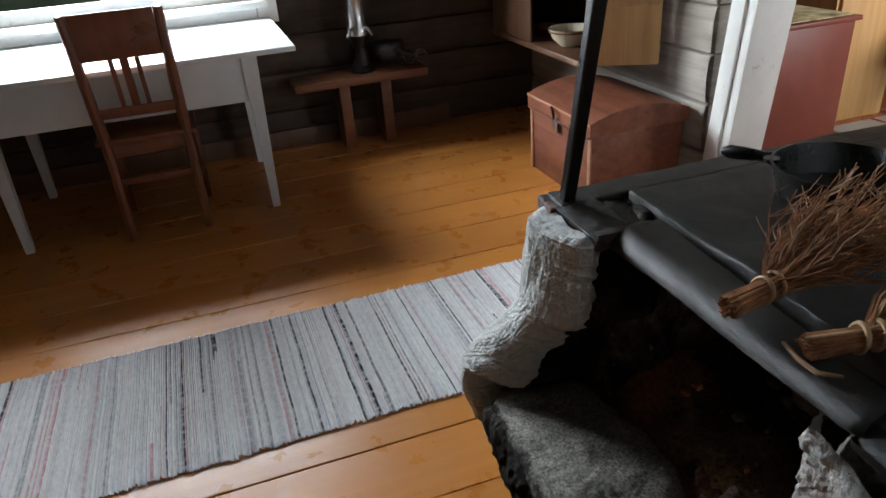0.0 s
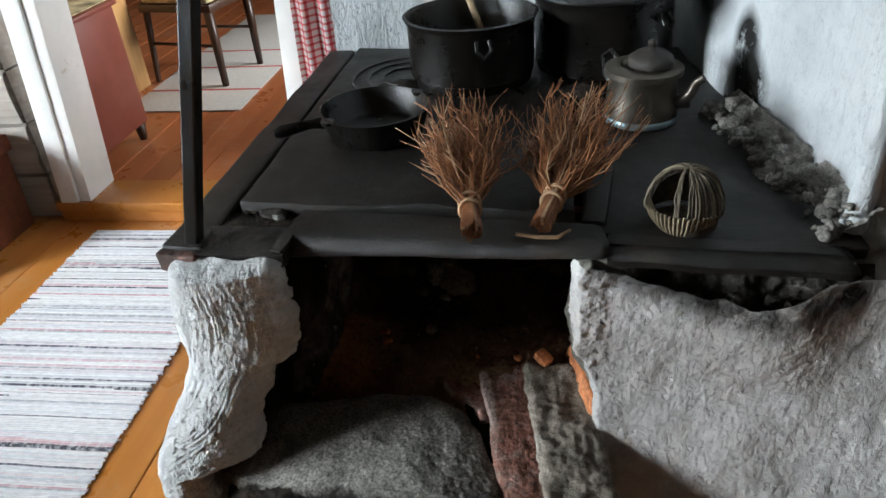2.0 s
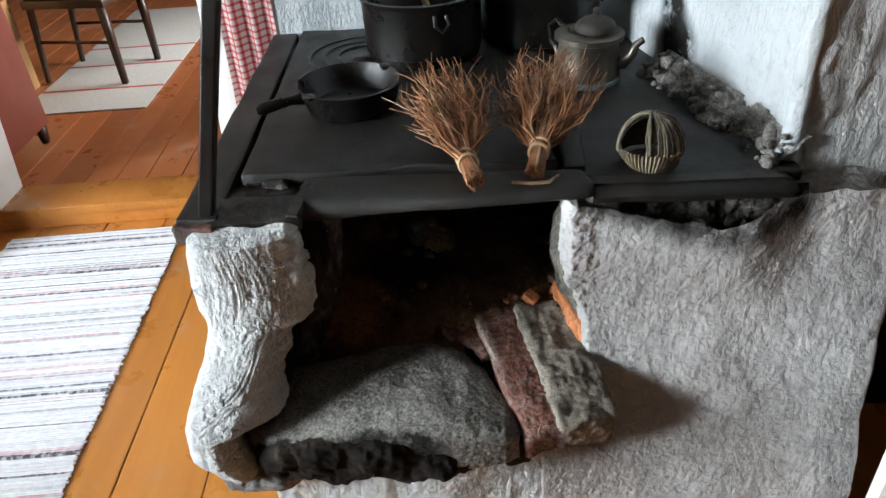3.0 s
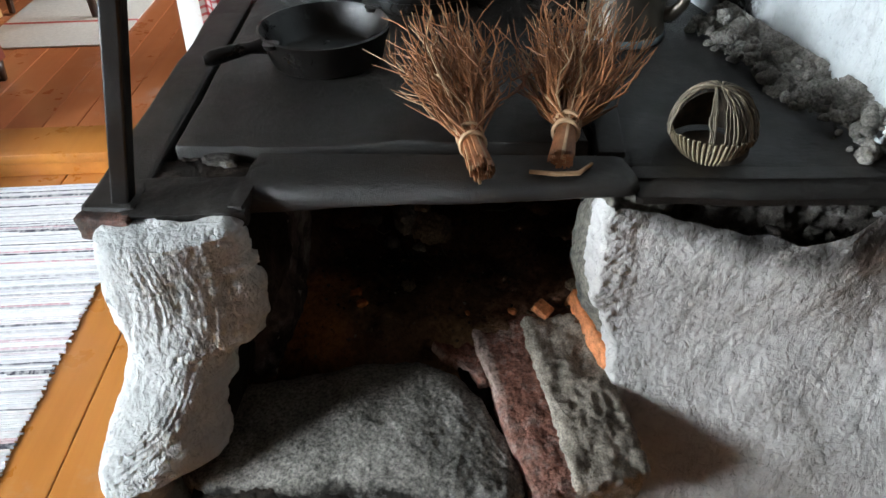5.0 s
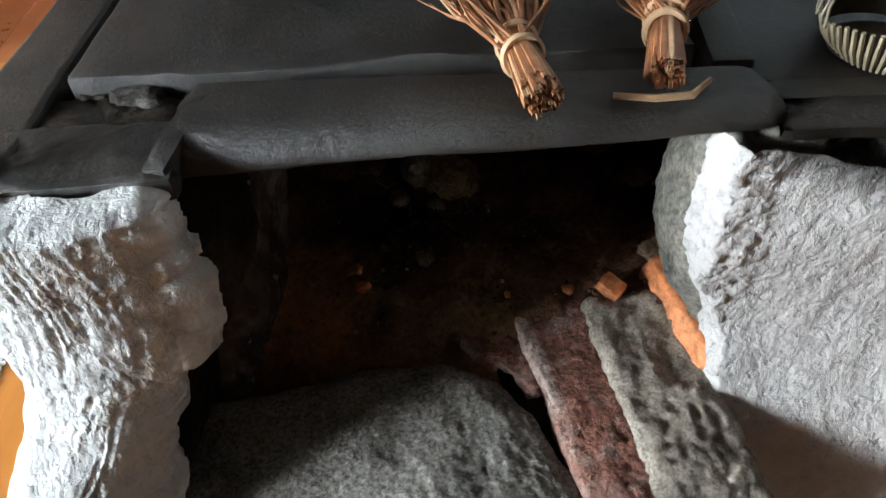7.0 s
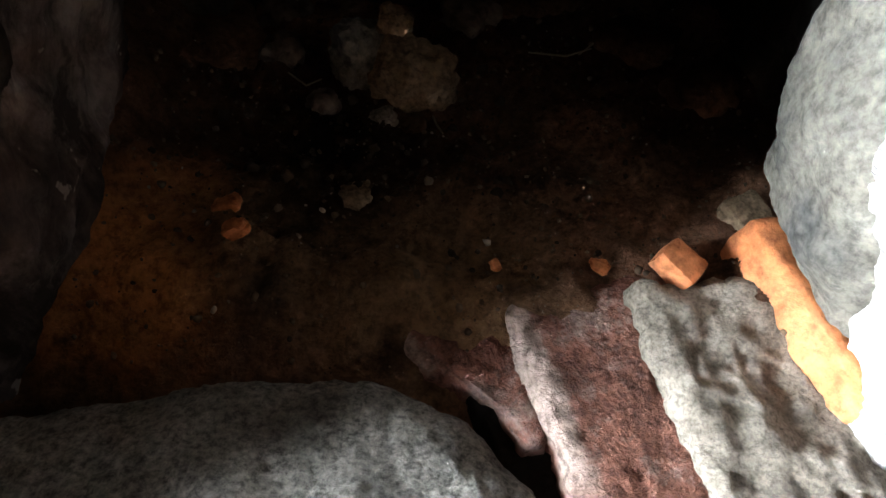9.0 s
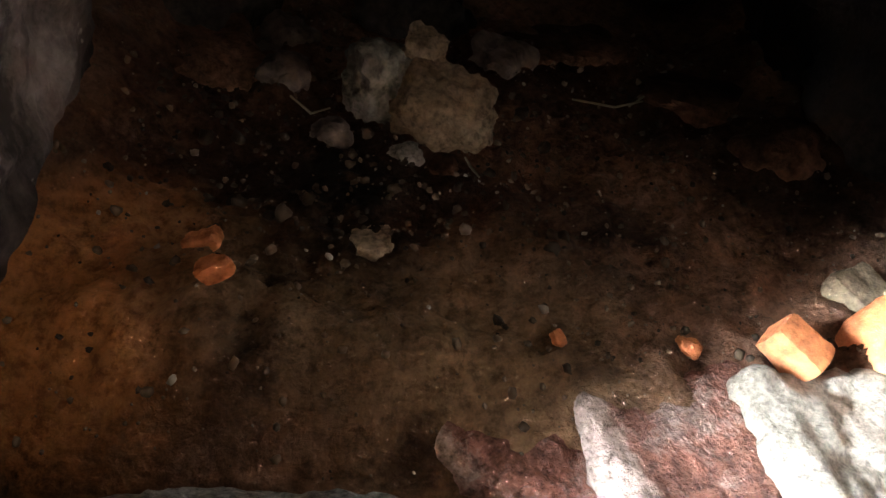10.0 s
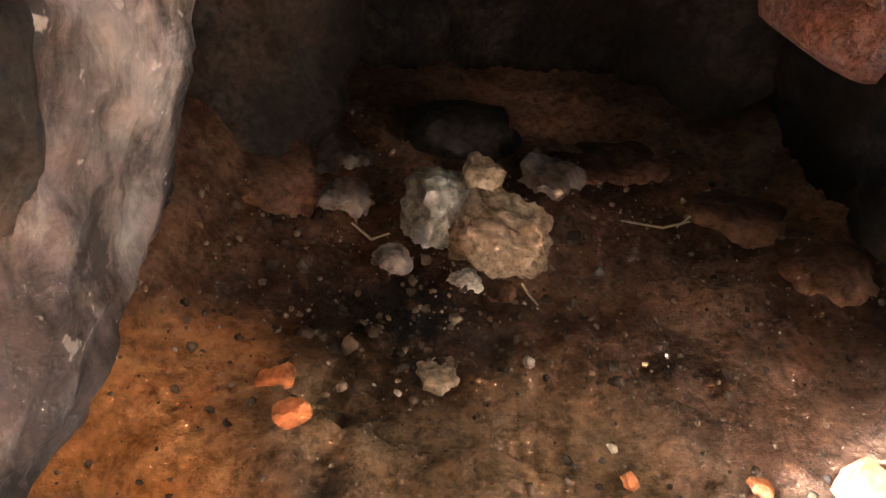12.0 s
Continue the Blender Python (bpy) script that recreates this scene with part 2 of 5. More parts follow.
def mat_brick():
    """Dull red brick under patches of pale dust and soot."""
    m = Mat("dusty_red_brick", 0.92)
    c = m.ramp(m.noise(13, 8, 0.7), (0.32, (0.09, 0.045, 0.036)), (0.48, (0.2, 0.085, 0.06)), (0.66, (0.27, 0.14, 0.11)))
    dust = m.ramp(m.noise(24, 9, 0.75), (0.5, (0, 0, 0)), (0.62, (1, 1, 1)))
    c = m.mix(m.math("MULTIPLY", dust, 0.55), c, (0.3, 0.25, 0.225))
    sep = m.node("ShaderNodeSeparateXYZ", Vector=m.co)
    worn = m.math("ADD", sep.outputs["Y"], m.math("MULTIPLY", m.noise(45, 6, 0.7), 0.02))
    top = m.ramp(m.math("ADD", sep.outputs["Z"], 0.5), (0.505, (0, 0, 0)), (0.515, (1, 1, 1)))
    edge = m.math("MULTIPLY", top, m.ramp(m.math("ADD", worn, 0.5), (0.475, (1, 1, 1)), (0.481, (0, 0, 0))))
    head = m.ramp(m.math("ADD", sep.outputs["X"], 0.5), (0.47, (1, 1, 1)), (0.5, (0, 0, 0)))
    c = m.mix(m.math("MULTIPLY", m.math("MULTIPLY", edge, head), 0.85), c, (0.5, 0.38, 0.33))
    speck = m.ramp(m.noise(170, 4, 0.7), (0.34, (0.4, 0.4, 0.4)), (0.52, (1, 1, 1)), (0.7, (1.3, 1.3, 1.3)))
    return m.done(m.mix(1.0, c, speck, "MULTIPLY"), None, m.math("ADD", m.noise(60, 9, 0.75), m.noise(190, 4, 0.7)), 1.0, 0.006)


ASH, STREAKED, SLAB = mat_ash(), mat_streaked(), mat_slab()
RUBBLE_MIX = Mat("burnt_rubble", 0.95)
RUBBLE_ASH = RUBBLE_MIX.done(RUBBLE_MIX.ramp(RUBBLE_MIX.island(), (0.0, (0.035, 0.025, 0.018)), (0.6, (0.065, 0.045, 0.031)), (0.96, (0.085, 0.06, 0.042)), (1.0, (0.2, 0.16, 0.13))), None, RUBBLE_MIX.noise(60, 8, 0.7), 0.7, 0.005)
BRICK = mat_brick()
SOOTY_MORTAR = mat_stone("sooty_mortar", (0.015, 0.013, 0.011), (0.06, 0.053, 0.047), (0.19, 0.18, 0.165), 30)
ORANGE = mat_stone("bright_orange_brick", (0.5, 0.16, 0.06), (0.62, 0.22, 0.09), (0.68, 0.3, 0.15), 6)
DIRTY_MORTAR = mat_stone("dirty_crumbling_mortar", (0.07, 0.064, 0.057), (0.24, 0.225, 0.2), (0.46, 0.44, 0.41), 20)
MORTAR = mat_stone("grey_mortar", (0.13, 0.11, 0.088), (0.28, 0.242, 0.198), (0.46, 0.405, 0.34), 26)
IRON = mat_iron("stove_iron", 0.007, 0.4, 0.2, (0.045, 0.028, 0.02), 0.4)
IRON_BAR = mat_iron("worn_iron_bar", 0.0095, 0.36, 0.25, (0.042, 0.034, 0.028), 0.42, 0.25)
IRON_PAN = mat_iron("cast_iron", 0.004, 0.27, 0.05, gloss=0.5, dusty=0.08, relief=0.25)
RUST = mat_stone("rusty_iron", (0.025, 0.018, 0.015), (0.06, 0.03, 0.02), (0.17, 0.055, 0.03), 22, 0.7)
FLOOR = mat_wood("ochre_painted_boards", (0.44, 0.155, 0.028), (0.55, 0.22, 0.045), (14, 1.2, 14), 0.3, (0.42, 0.33, 0.25), 0.5)
FLOOR_RED = mat_wood("red_brown_painted_boards", (0.33, 0.10, 0.035), (0.42, 0.14, 0.05), (14, 1.2, 14), 0.32, (0.5, 0.42, 0.36), 0.55)
LOG = mat_wood("dark_aged_log", (0.03, 0.019, 0.012), (0.075, 0.046, 0.028), (2, 2, 26), 0.75, (0.16, 0.12, 0.085), 0.2, 0.3)
LOG_GREY = mat_wood("grey_weathered_log", (0.22, 0.19, 0.16), (0.44, 0.40, 0.35), (2, 20, 30), 0.8, (0.5, 0.48, 0.44), 0.5, 0.2)
CHEST_WOOD = mat_wood("red_brown_chest_wood", (0.10, 0.028, 0.014), (0.22, 0.072, 0.036), (1.4, 22, 26), 0.45, (0.3, 0.13, 0.08), 0.4)
CHAIR_WOOD = mat_wood("varnished_brown_wood", (0.13, 0.038, 0.014), (0.22, 0.072, 0.026), (20, 20, 2), 0.33)
DARK_WOOD = mat_wood("dark_chair_wood", (0.03, 0.016, 0.01), (0.06, 0.03, 0.018), (20, 20, 2), 0.35)
PINE = mat_wood("yellow_pine", (0.42, 0.22, 0.075), (0.6, 0.36, 0.15), (22, 22, 1.6), 0.5)
CUPBOARD = mat_wood("brown_cupboard_wood", (0.08, 0.034, 0.015), (0.14, 0.062, 0.027), (22, 22, 1.6), 0.5)
WHITE = mat_paint("white_gloss_paint", (0.70, 0.71, 0.69), (0.82, 0.82, 0.79), 0.4, (0.55, 0.5, 0.42))
TABLE_PAINT = mat_paint("pale_grey_paint", (0.62, 0.66, 0.68), (0.74, 0.77, 0.78), 0.3)
RED_PAINT = mat_paint("brick_red_paint", (0.17, 0.042, 0.026), (0.23, 0.06, 0.04), 0.45)
CEILING_MAT = mat_paint("ceiling_boards", (0.05, 0.034, 0.022), (0.08, 0.055, 0.036), 0.7)
DARK_WALL = mat_paint("brown_wall", (0.04, 0.023, 0.013), (0.07, 0.038, 0.02), 0.7)
TWIG = mat_plain("birch_twig", (0.28, 0.115, 0.045), 0.6, 0, 0.45, 60)
TWIG_PALE = mat_plain("peeled_twig", (0.42, 0.27, 0.15), 0.6, 0, 0.3, 50)
STRAW = mat_plain("pale_straw", (0.23, 0.188, 0.118), 0.7, 0, 0.4, 60)
TIN = mat_plain("tarnished_tin", (0.13, 0.112, 0.09), 0.4, 0.85, 0.35, 9)
SPOON_WOOD = mat_plain("spoon_wood", (0.52, 0.38, 0.22), 0.55)
CERAMIC = mat_plain("cream_glazed_ceramic", (0.68, 0.62, 0.48), 0.2, 0, 0.08)
BAND = mat_plain("brown_glaze_band", (0.22, 0.13, 0.07), 0.25)
STEEL = mat_plain("bright_steel", (0.6, 0.6, 0.6), 0.25, 0.9, 0.15)
FABRIC = mat_plain("floral_seat_cloth", (0.5, 0.42, 0.25), 0.9, 0, 0.6, 14)


def mat_rug():
    m = Mat("rag_weave", 0.95)
    r = m.island()
    stops = [(0.0, (0.04, 0.04, 0.05)), (0.06, (0.1, 0.1, 0.12)), (0.07, (0.34, 0.34, 0.36)), (0.16, (0.56, 0.56, 0.58)), (0.3, (0.72, 0.72, 0.72)),
             (0.55, (0.77, 0.77, 0.76)), (0.74, (0.70, 0.65, 0.66)), (0.88, (0.64, 0.66, 0.69)), (0.95, (0.6, 0.34, 0.37)), (0.985, (0.8, 0.8, 0.78))]
    c = m.ramp(r, *stops)
    gaps = m.ramp(m.noise(1.0, 3, 0.6, m.scaled(55, 30, 1)), (0.46, (0, 0, 0)), (0.6, (1, 1, 1)))
    c = m.mix(m.math("MULTIPLY", gaps, 0.55), c, (0.72, 0.71, 0.71))
    mot = m.noise(1.0, 4, 0.6, m.scaled(40, 90, 40))
    c = m.mix(1.0, c, m.ramp(mot, (0.3, (0.9, 0.9, 0.9)), (0.6, (1.08, 1.08, 1.08))), "MULTIPLY")
    return m.done(c, None, m.noise(1.0, 5, 0.7, m.scaled(160, 300, 100)), 0.8, 0.004)


def mat_mat():
    m = Mat("pale_striped_weave", 0.95)
    sep = m.node("ShaderNodeSeparateXYZ", Vector=m.co)
    y = sep.outputs["Y"]
    c = (0.62, 0.60, 0.55)
    col = m.ramp(m.noise(60, 4), (0.3, (0.52, 0.5, 0.46)), (0.7, c))
    for y0 in (2.72, 3.1, 3.42):
        d = m.math("ABSOLUTE", m.math("SUBTRACT", y, y0))
        k = m.math("LESS_THAN", d, 0.012)
        col = m.mix(k, col, (0.42, 0.1, 0.09))
    return m.done(col, None, m.noise(1.0, 4, 0.6, m.scaled(60, 200, 60)), 0.5, 0.004)


def mat_gingham():
    m = Mat("red_gingham", 0.9)
    sep = m.node("ShaderNodeSeparateXYZ", Vector=m.co)

    def stripes(s):
        return m.math("LESS_THAN", m.math("FRACT", m.math("MULTIPLY", s, 46.0)), 0.34)
    a, b = stripes(sep.outputs["X"]), stripes(sep.outputs["Z"])
    k = m.math("MULTIPLY", m.math("ADD", a, b), 0.5)
    return m.done(m.ramp(k, (0.0, (0.72, 0.66, 0.64)), (0.5, (0.62, 0.2, 0.2)), (1.0, (0.5, 0.05, 0.06))), None, m.noise(90, 4), 0.2, 0.002)


RUG, MAT_WEAVE, GINGHAM = mat_rug(), mat_mat(), mat_gingham()
GLASS = bpy.data.materials.new("window_glass")
GLASS.use_nodes = True
_g = GLASS.node_tree.nodes["Principled BSDF"]
_g.inputs["Roughness"].default_value, _g.inputs["Transmission Weight"].default_value, _g.inputs["IOR"].default_value = 0.02, 1.0, 1.45

# ---- mesh helpers ----


def thing(name, label, category, m=None, group="", kind=""):
    ob = new(name)
    ob.empty_display_size = 0.05
    if m is not None:
        ob.matrix_world = m
    return tagged(ob, label, category, group, kind)


def finish(bm, name, material, smooth=True):
    bmesh.ops.recalc_face_normals(bm, faces=bm.faces)
    if smooth and len(bm.faces) < 6000:
        for e in bm.edges:
            if len(e.link_faces) == 2 and e.calc_face_angle() > 0.7:
                e.smooth = False
    me = bpy.data.meshes.new(name)
    bm.to_mesh(me)
    bm.free()
    me.materials.append(material)
    if smooth:
        me.polygons.foreach_set("use_smooth", [True] * len(me.polygons))
    return me


def part(name, bm, material, parent=None, label="", m=None, smooth=True):
    ob = new(name, finish(bm, name, material, smooth))
    if parent is not None:
        ob.parent = parent
    if m is not None:
        ob.matrix_basis = m
    if label:
        ob["label"] = label
    return ob


def box(bm, x0, x1, y0, y1, z0, z1, bevel=0.0):
    r = bmesh.ops.create_cube(bm, size=1.0)
    vs = r["verts"]
    for v in vs:
        v.co = Vector(((x0 + x1) / 2 + v.co.x * (x1 - x0), (y0 + y1) / 2 + v.co.y * (y1 - y0), (z0 + z1) / 2 + v.co.z * (z1 - z0)))
    if bevel > 0:
        es = list({e for v in vs for e in v.link_edges})
        bmesh.ops.bevel(bm, geom=es, offset=bevel, segments=2, affect="EDGES", profile=0.5)
    return bm


def B(*a):
    return box(bmesh.new(), *a)


def taper_leg(bm, x, y, z0, z1, w0, w1):
    """A square leg from z0 (half width w0) to z1 (half width w1)."""
    lo = [bm.verts.new((x + sx * w0, y + sy * w0, z0)) for sx, sy in ((-1, -1), (1, -1), (1, 1), (-1, 1))]
    hi = [bm.verts.new((x + sx * w1, y + sy * w1, z1)) for sx, sy in ((-1, -1), (1, -1), (1, 1), (-1, 1))]
    bm.faces.new(lo[::-1])
    bm.faces.new(hi)
    for i in range(4):
        bm.faces.new((lo[i], lo[(i + 1) % 4], hi[(i + 1) % 4], hi[i]))
    return bm


def tube(bm, pts, radii, sides=6, cap=True):
    """A tube along a line of points."""
    rings = []
    pts = [Vector(p) for p in pts]
    for i, p in enumerate(pts):
        d = (pts[min(i + 1, len(pts) - 1)] - pts[max(i - 1, 0)]).normalized()
        a = d.orthogonal().normalized()
        if rings:
            a = (prev - d * prev.dot(d))
            a = a.normalized() if a.length > 1e-6 else d.orthogonal().normalized()
        prev = a
        b = d.cross(a)
        r = radii[i] if isinstance(radii, (list, tuple)) else radii
        rings.append([bm.verts.new(p + r * (math.cos(k) * a + math.sin(k) * b)) for k in (2 * math.pi * j / sides for j in range(sides))])
    for r0, r1 in zip(rings, rings[1:]):
        for j in range(sides):
            bm.faces.new((r0[j], r0[(j + 1) % sides], r1[(j + 1) % sides], r1[j]))
    if cap:
        bm.faces.new(rings[0][::-1])
        bm.faces.new(rings[-1])
    return bm


def lathe(bm, profile, sides=40, wob=0.0):
    """A turned shape from rows of (radius, height)."""
    rings = []
    for r, z in profile:
        if r < 1e-5:
            rings.append([bm.verts.new((0, 0, z))])
        else:
            rings.append([bm.verts.new((r * (1 + wob * math.sin(3 * a)) * math.cos(a), r * math.sin(a), z)) for a in (2 * math.pi * j / sides for j in range(sides))])
    for r0, r1 in zip(rings, rings[1:]):
        n0, n1 = len(r0), len(r1)
        for j in range(sides):
            k = (j + 1) % sides
            if n0 > 1 and n1 > 1:
                bm.faces.new((r0[j], r0[k], r1[k], r1[j]))
            elif n0 > 1:
                bm.faces.new((r0[j], r0[k], r1[0]))
            elif n1 > 1:
                bm.faces.new((r0[0], r1[k], r1[j]))
    return bm


def smooth01(t):
    t = min(1.0, max(0.0, t))
    return t * t * (3 - 2 * t)


def spline(rows, t):
    """Rows of (t, values...), eased between neighbours."""
    if t <= rows[0][0]:
        return rows[0][1:]
    for a, b in zip(rows, rows[1:]):
        if t <= b[0]:
            k = (t - a[0]) / (b[0] - a[0])
            k = 0.5 * k + 0.5 * smooth01(k)
            return [p + (q - p) * k for p, q in zip(a[1:], b[1:])]
    return rows[-1][1:]


def fbm(p, scale, octaves=5, h=0.9):
    return noise.fractal(Vector(p) * scale, h, 2.1, octaves)


def roughen(bm, amp, scale, octaves=5, stretch=(1, 1, 1), amp2=0.0, scale2=60, seed=0.0, stroke=0.0, slant=0.3):
    """Push the vertices along their normals by noise at two sizes."""
    bm.normal_update()
    s, off = Vector(stretch), Vector((seed, seed * 1.7, -seed))
    moves = []
    for v in bm.verts:
        p = Vector((v.co.x * s.x, v.co.y * s.y, v.co.z * s.z)) + off
        d = amp * fbm(p, scale, octaves)
        if amp2:
            d += amp2 * fbm(p, scale2, 3)
        if stroke:
            z = v.co.z + slant * v.co.x + 0.05 * noise.noise(v.co * 9)
            w = v.co.x - slant * v.co.z + 0.02 * noise.noise(v.co * 14)
            d += stroke * (0.6 - abs(noise.noise(Vector((w * 95, v.co.y * 95, z * 16 + seed))))) * (0.4 + abs(noise.noise(v.co * 12 + off)))
        moves.append(v.normal * d)
    for v, d in zip(bm.verts, moves):
        v.co += d
    return bm


def loft(bm, rows, n_rings, n_around, axis="z", power=3.0):
    """A lump from rows of (t, a centre, a half, b centre, b half) along an axis, with rounded-square sections and closed ends."""
    rings = []
    t0, t1 = rows[0][0], rows[-1][0]
    for i in range(n_rings):
        t = t0 + (t1 - t0) * i / (n_rings - 1)
        ca, ha, cb, hb = spline(rows, t)
        ring = []
        for j in range(n_around):
            a = 2 * math.pi * j / n_around
            ca_, sa_ = math.cos(a), math.sin(a)
            k = (abs(ca_) ** power + abs(sa_) ** power) ** (-1 / power)
            p, q = ca + ha * k * ca_, cb + hb * k * sa_
            ring.append(bm.verts.new({"z": (p, q, t), "x": (t, p, q), "y": (p, t, q)}[axis]))
        rings.append(ring)
    for r0, r1 in zip(rings, rings[1:]):
        for j in range(n_around):
            k = (j + 1) % n_around
            bm.faces.new((r0[j], r0[k], r1[k], r1[j]))
    for r in (rings[0], rings[-1]):
        c = sum((v.co for v in r), Vector()) / len(r)
        inner = [bm.verts.new(v.co.lerp(c, 0.5)) for v in r]
        cv = bm.verts.new(c)
        for j in range(n_around):
            k = (j + 1) % n_around
            bm.faces.new((r[j], r[k], inner[k], inner[j]))
            bm.faces.new((inner[j], inner[k], cv))
    return bm


def sheet(bm, f, nu, nv):
    """A grid of f(u, v), both from 0 to 1."""
    g = [[bm.verts.new(f(i / nu, j / nv)) for j in range(nv + 1)] for i in range(nu + 1)]
    for i in range(nu):
        for j in range(nv):
            bm.faces.new((g[i][j], g[i + 1][j], g[i + 1][j + 1], g[i][j + 1]))
    return bm


def lump(size, seed, sub=3, amp=0.25, block=0.45):
    """A rough stone of about that half size (x, y, z)."""
    bm = bmesh.new()
    bmesh.ops.create_icosphere(bm, subdivisions=sub, radius=1.0)
    for v in bm.verts:
        q = v.co.copy()
        k = max(abs(q.x), abs(q.y), abs(q.z))
        q = q.lerp(q / k, block)
        d = 1 + amp * fbm(v.co + Vector((seed, seed, seed)), 1.1, 4)
        v.co = Vector((q.x * size[0], q.y * size[1], q.z * size[2])) * d
    return bm


def rough_block(sx, sy, sz, seed, amp=0.005, fine=0.002, cell=0.006, chip=0.0):
    """A worn block with the given half sizes, its faces split into small cells and weathered."""
    bm = bmesh.new()
    n = [max(2, int(2 * s / cell)) for s in (sx, sy, sz)]
    made = {}

    def vert(i, j, k):
        if (i, j, k) not in made:
            made[i, j, k] = bm.verts.new((sx * (2 * i / n[0] - 1), sy * (2 * j / n[1] - 1), sz * (2 * k / n[2] - 1)))
        return made[i, j, k]
    for ax in range(3):
        p, q = (ax + 1) % 3, (ax + 2) % 3
        for side in (0, n[ax]):
            for i in range(n[p]):
                for j in range(n[q]):
                    f = []
                    for di, dj in ((0, 0), (1, 0), (1, 1), (0, 1)):
                        t = [0, 0, 0]
                        t[ax], t[p], t[q] = side, i + di, j + dj
                        f.append(vert(*t))
                    bm.faces.new(f)
    r = min(sx, sy, sz) * 0.28
    for v in bm.verts:
        c = Vector([max(-s + r, min(s - r, x)) for s, x in zip((sx, sy, sz), v.co)])
        d = v.co - c
        if d.length > r:
            v.co = c + d.normalized() * r
    bmesh.ops.recalc_face_normals(bm, faces=bm.faces)
    roughen(bm, amp, 20, 4, (1, 1, 1), 0, 60, seed)
    if chip:
        roughen(bm, chip, 9, 3, (1, 1, 1), 0, 60, seed + 4)
    roughen(bm, fine, 120, 4, (1, 1, 1), 0, 60, seed + 9)
    return bm


# ---- the room ----


def log_wall(name, label, length, height, m, openings=(), material=None, log_h=0.205, depth=0.16, grey_from=None):
    """Stacked hewn logs along x, faces at y = 0 towards -y; openings: (x0, x1, z0, z1)."""
    wall = thing(name, label, "wall", m, kind="structure")
    z, n = 0.0, 0
    while z < height - 0.02:
        h = min(log_h * (0.92 + 0.16 * random.random()), height - z)
        cuts = sorted((a, b) for a, b, z0, z1 in openings if z + h > z0 + 0.02 and z < z1 - 0.02)
        x, spans = 0.0, []
        for a, b in cuts:
            spans.append((x, a))
            x = b
        spans.append((x, length))
        for a, b in spans:
            if b - a < 0.03:
                continue
            bm = bmesh.new()
            nx = max(2, int((b - a) / 0.12))

            def f(u, v, a=a, b=b, z=z, h=h):
                ang = (v - 0.5) * math.pi
                bulge = 0.028 * max(0.0, math.cos(ang)) ** 0.45
                x = a + (b - a) * u
                return (x, 0.03 - bulge + 0.008 * fbm((x, 0, z + v * h), 3.0, 4), z + h * (0.5 + 0.5 * math.sin(ang)) + 0.006 * fbm((x, 5, z), 1.5, 2))
            sheet(bm, f, nx, 8)
            box(bm, a, b, 0.028, depth, z + 0.004, z + h - 0.004)
            part("log", bm, material or LOG, wall)
            n += 1
        z += h
    return wall


wall_west = log_wall("wall_west", "dark hewn log wall with a window", NORTH - SOUTH + 0.16, CEIL, ROOM @ pose(WEST, SOUTH, 0, 0, 0, 90),
                     [(a - SOUTH, b - SOUTH, 0.84, 1.95) for a, b in WINDOWS])
wall_north = log_wall("wall_north", "grey weathered log wall beside the doorway", EAST - WEST, CEIL, ROOM @ pose(WEST, NORTH, 0), [(-1.42 - WEST, -0.24 - WEST, 0.0, 2.05)], LOG_GREY)
for nm, x0, x1, y0, y1 in (("wall_south", WEST - 0.2, EAST + 0.2, SOUTH - 0.15, SOUTH), ("wall_east", EAST, EAST + 0.15, SOUTH, NORTH)):
    tagged(part(nm, B(x0, x1, y0, y1, 0, CEIL), DARK_WALL, None, "", ROOM, False), "plain brown wall closing the room", "wall", kind="structure")
tagged(part("ceiling", B(WEST - 0.2, EAST + 0.2, SOUTH - 0.2, 5.2, CEIL, CEIL + 0.1), CEILING_MAT, None, "", ROOM, False), "dark boarded ceiling of the old house", "ceiling", kind="structure")

floor = thing("floor", "worn ochre painted board floor", "floor", ROOM, kind="structure")
u = WEST - 0.15
while u < EAST:
    w = 0.21 + 0.05 * random.random()
    bm = box(bmesh.new(), u + 0.0015, min(u + w, EAST + 0.1) - 0.0015, SOUTH - 0.1, NORTH + 0.16, -0.04, 0.0, 0.003)
    part("floorboard", bm, FLOOR, floor, "", pose(0, 0, -0.0015 * random.random()), False)
    u += w
tagged(part("subfloor", B(WEST - 0.2, EAST + 0.2, SOUTH - 0.2, 5.2, -0.3, -0.045), DARK_WALL, None, "", ROOM, False), "dark ground under the floor boards", "subfloor", kind="structure")
floor_2 = thing("floor_north", "scuffed red-brown painted board floor", "floor", ROOM, kind="structure")
u = -3.0
while u < 1.0:
    w = 0.12 + 0.03 * random.random()
    part("floorboard", box(bmesh.new(), u + 0.0015, u + w - 0.0015, NORTH + 0.17, 5.0, 0.05, 0.09, 0.003), FLOOR_RED, floor_2, "", pose(0, 0, -0.0015 * random.random()), False)
    u += w
sill = thing("door_sill", "worn orange painted raised door sill", "door sill", ROOM, kind="structure")
part("tread", box(bmesh.new(), -1.40, -0.26, NORTH - 0.03, NORTH + 0.172, 0.055, 0.094, 0.006), FLOOR, sill)
part("riser", box(bmesh.new(), -1.40, -0.26, NORTH - 0.012, NORTH + 0.17, 0.0, 0.053, 0.003), FLOOR, sill)
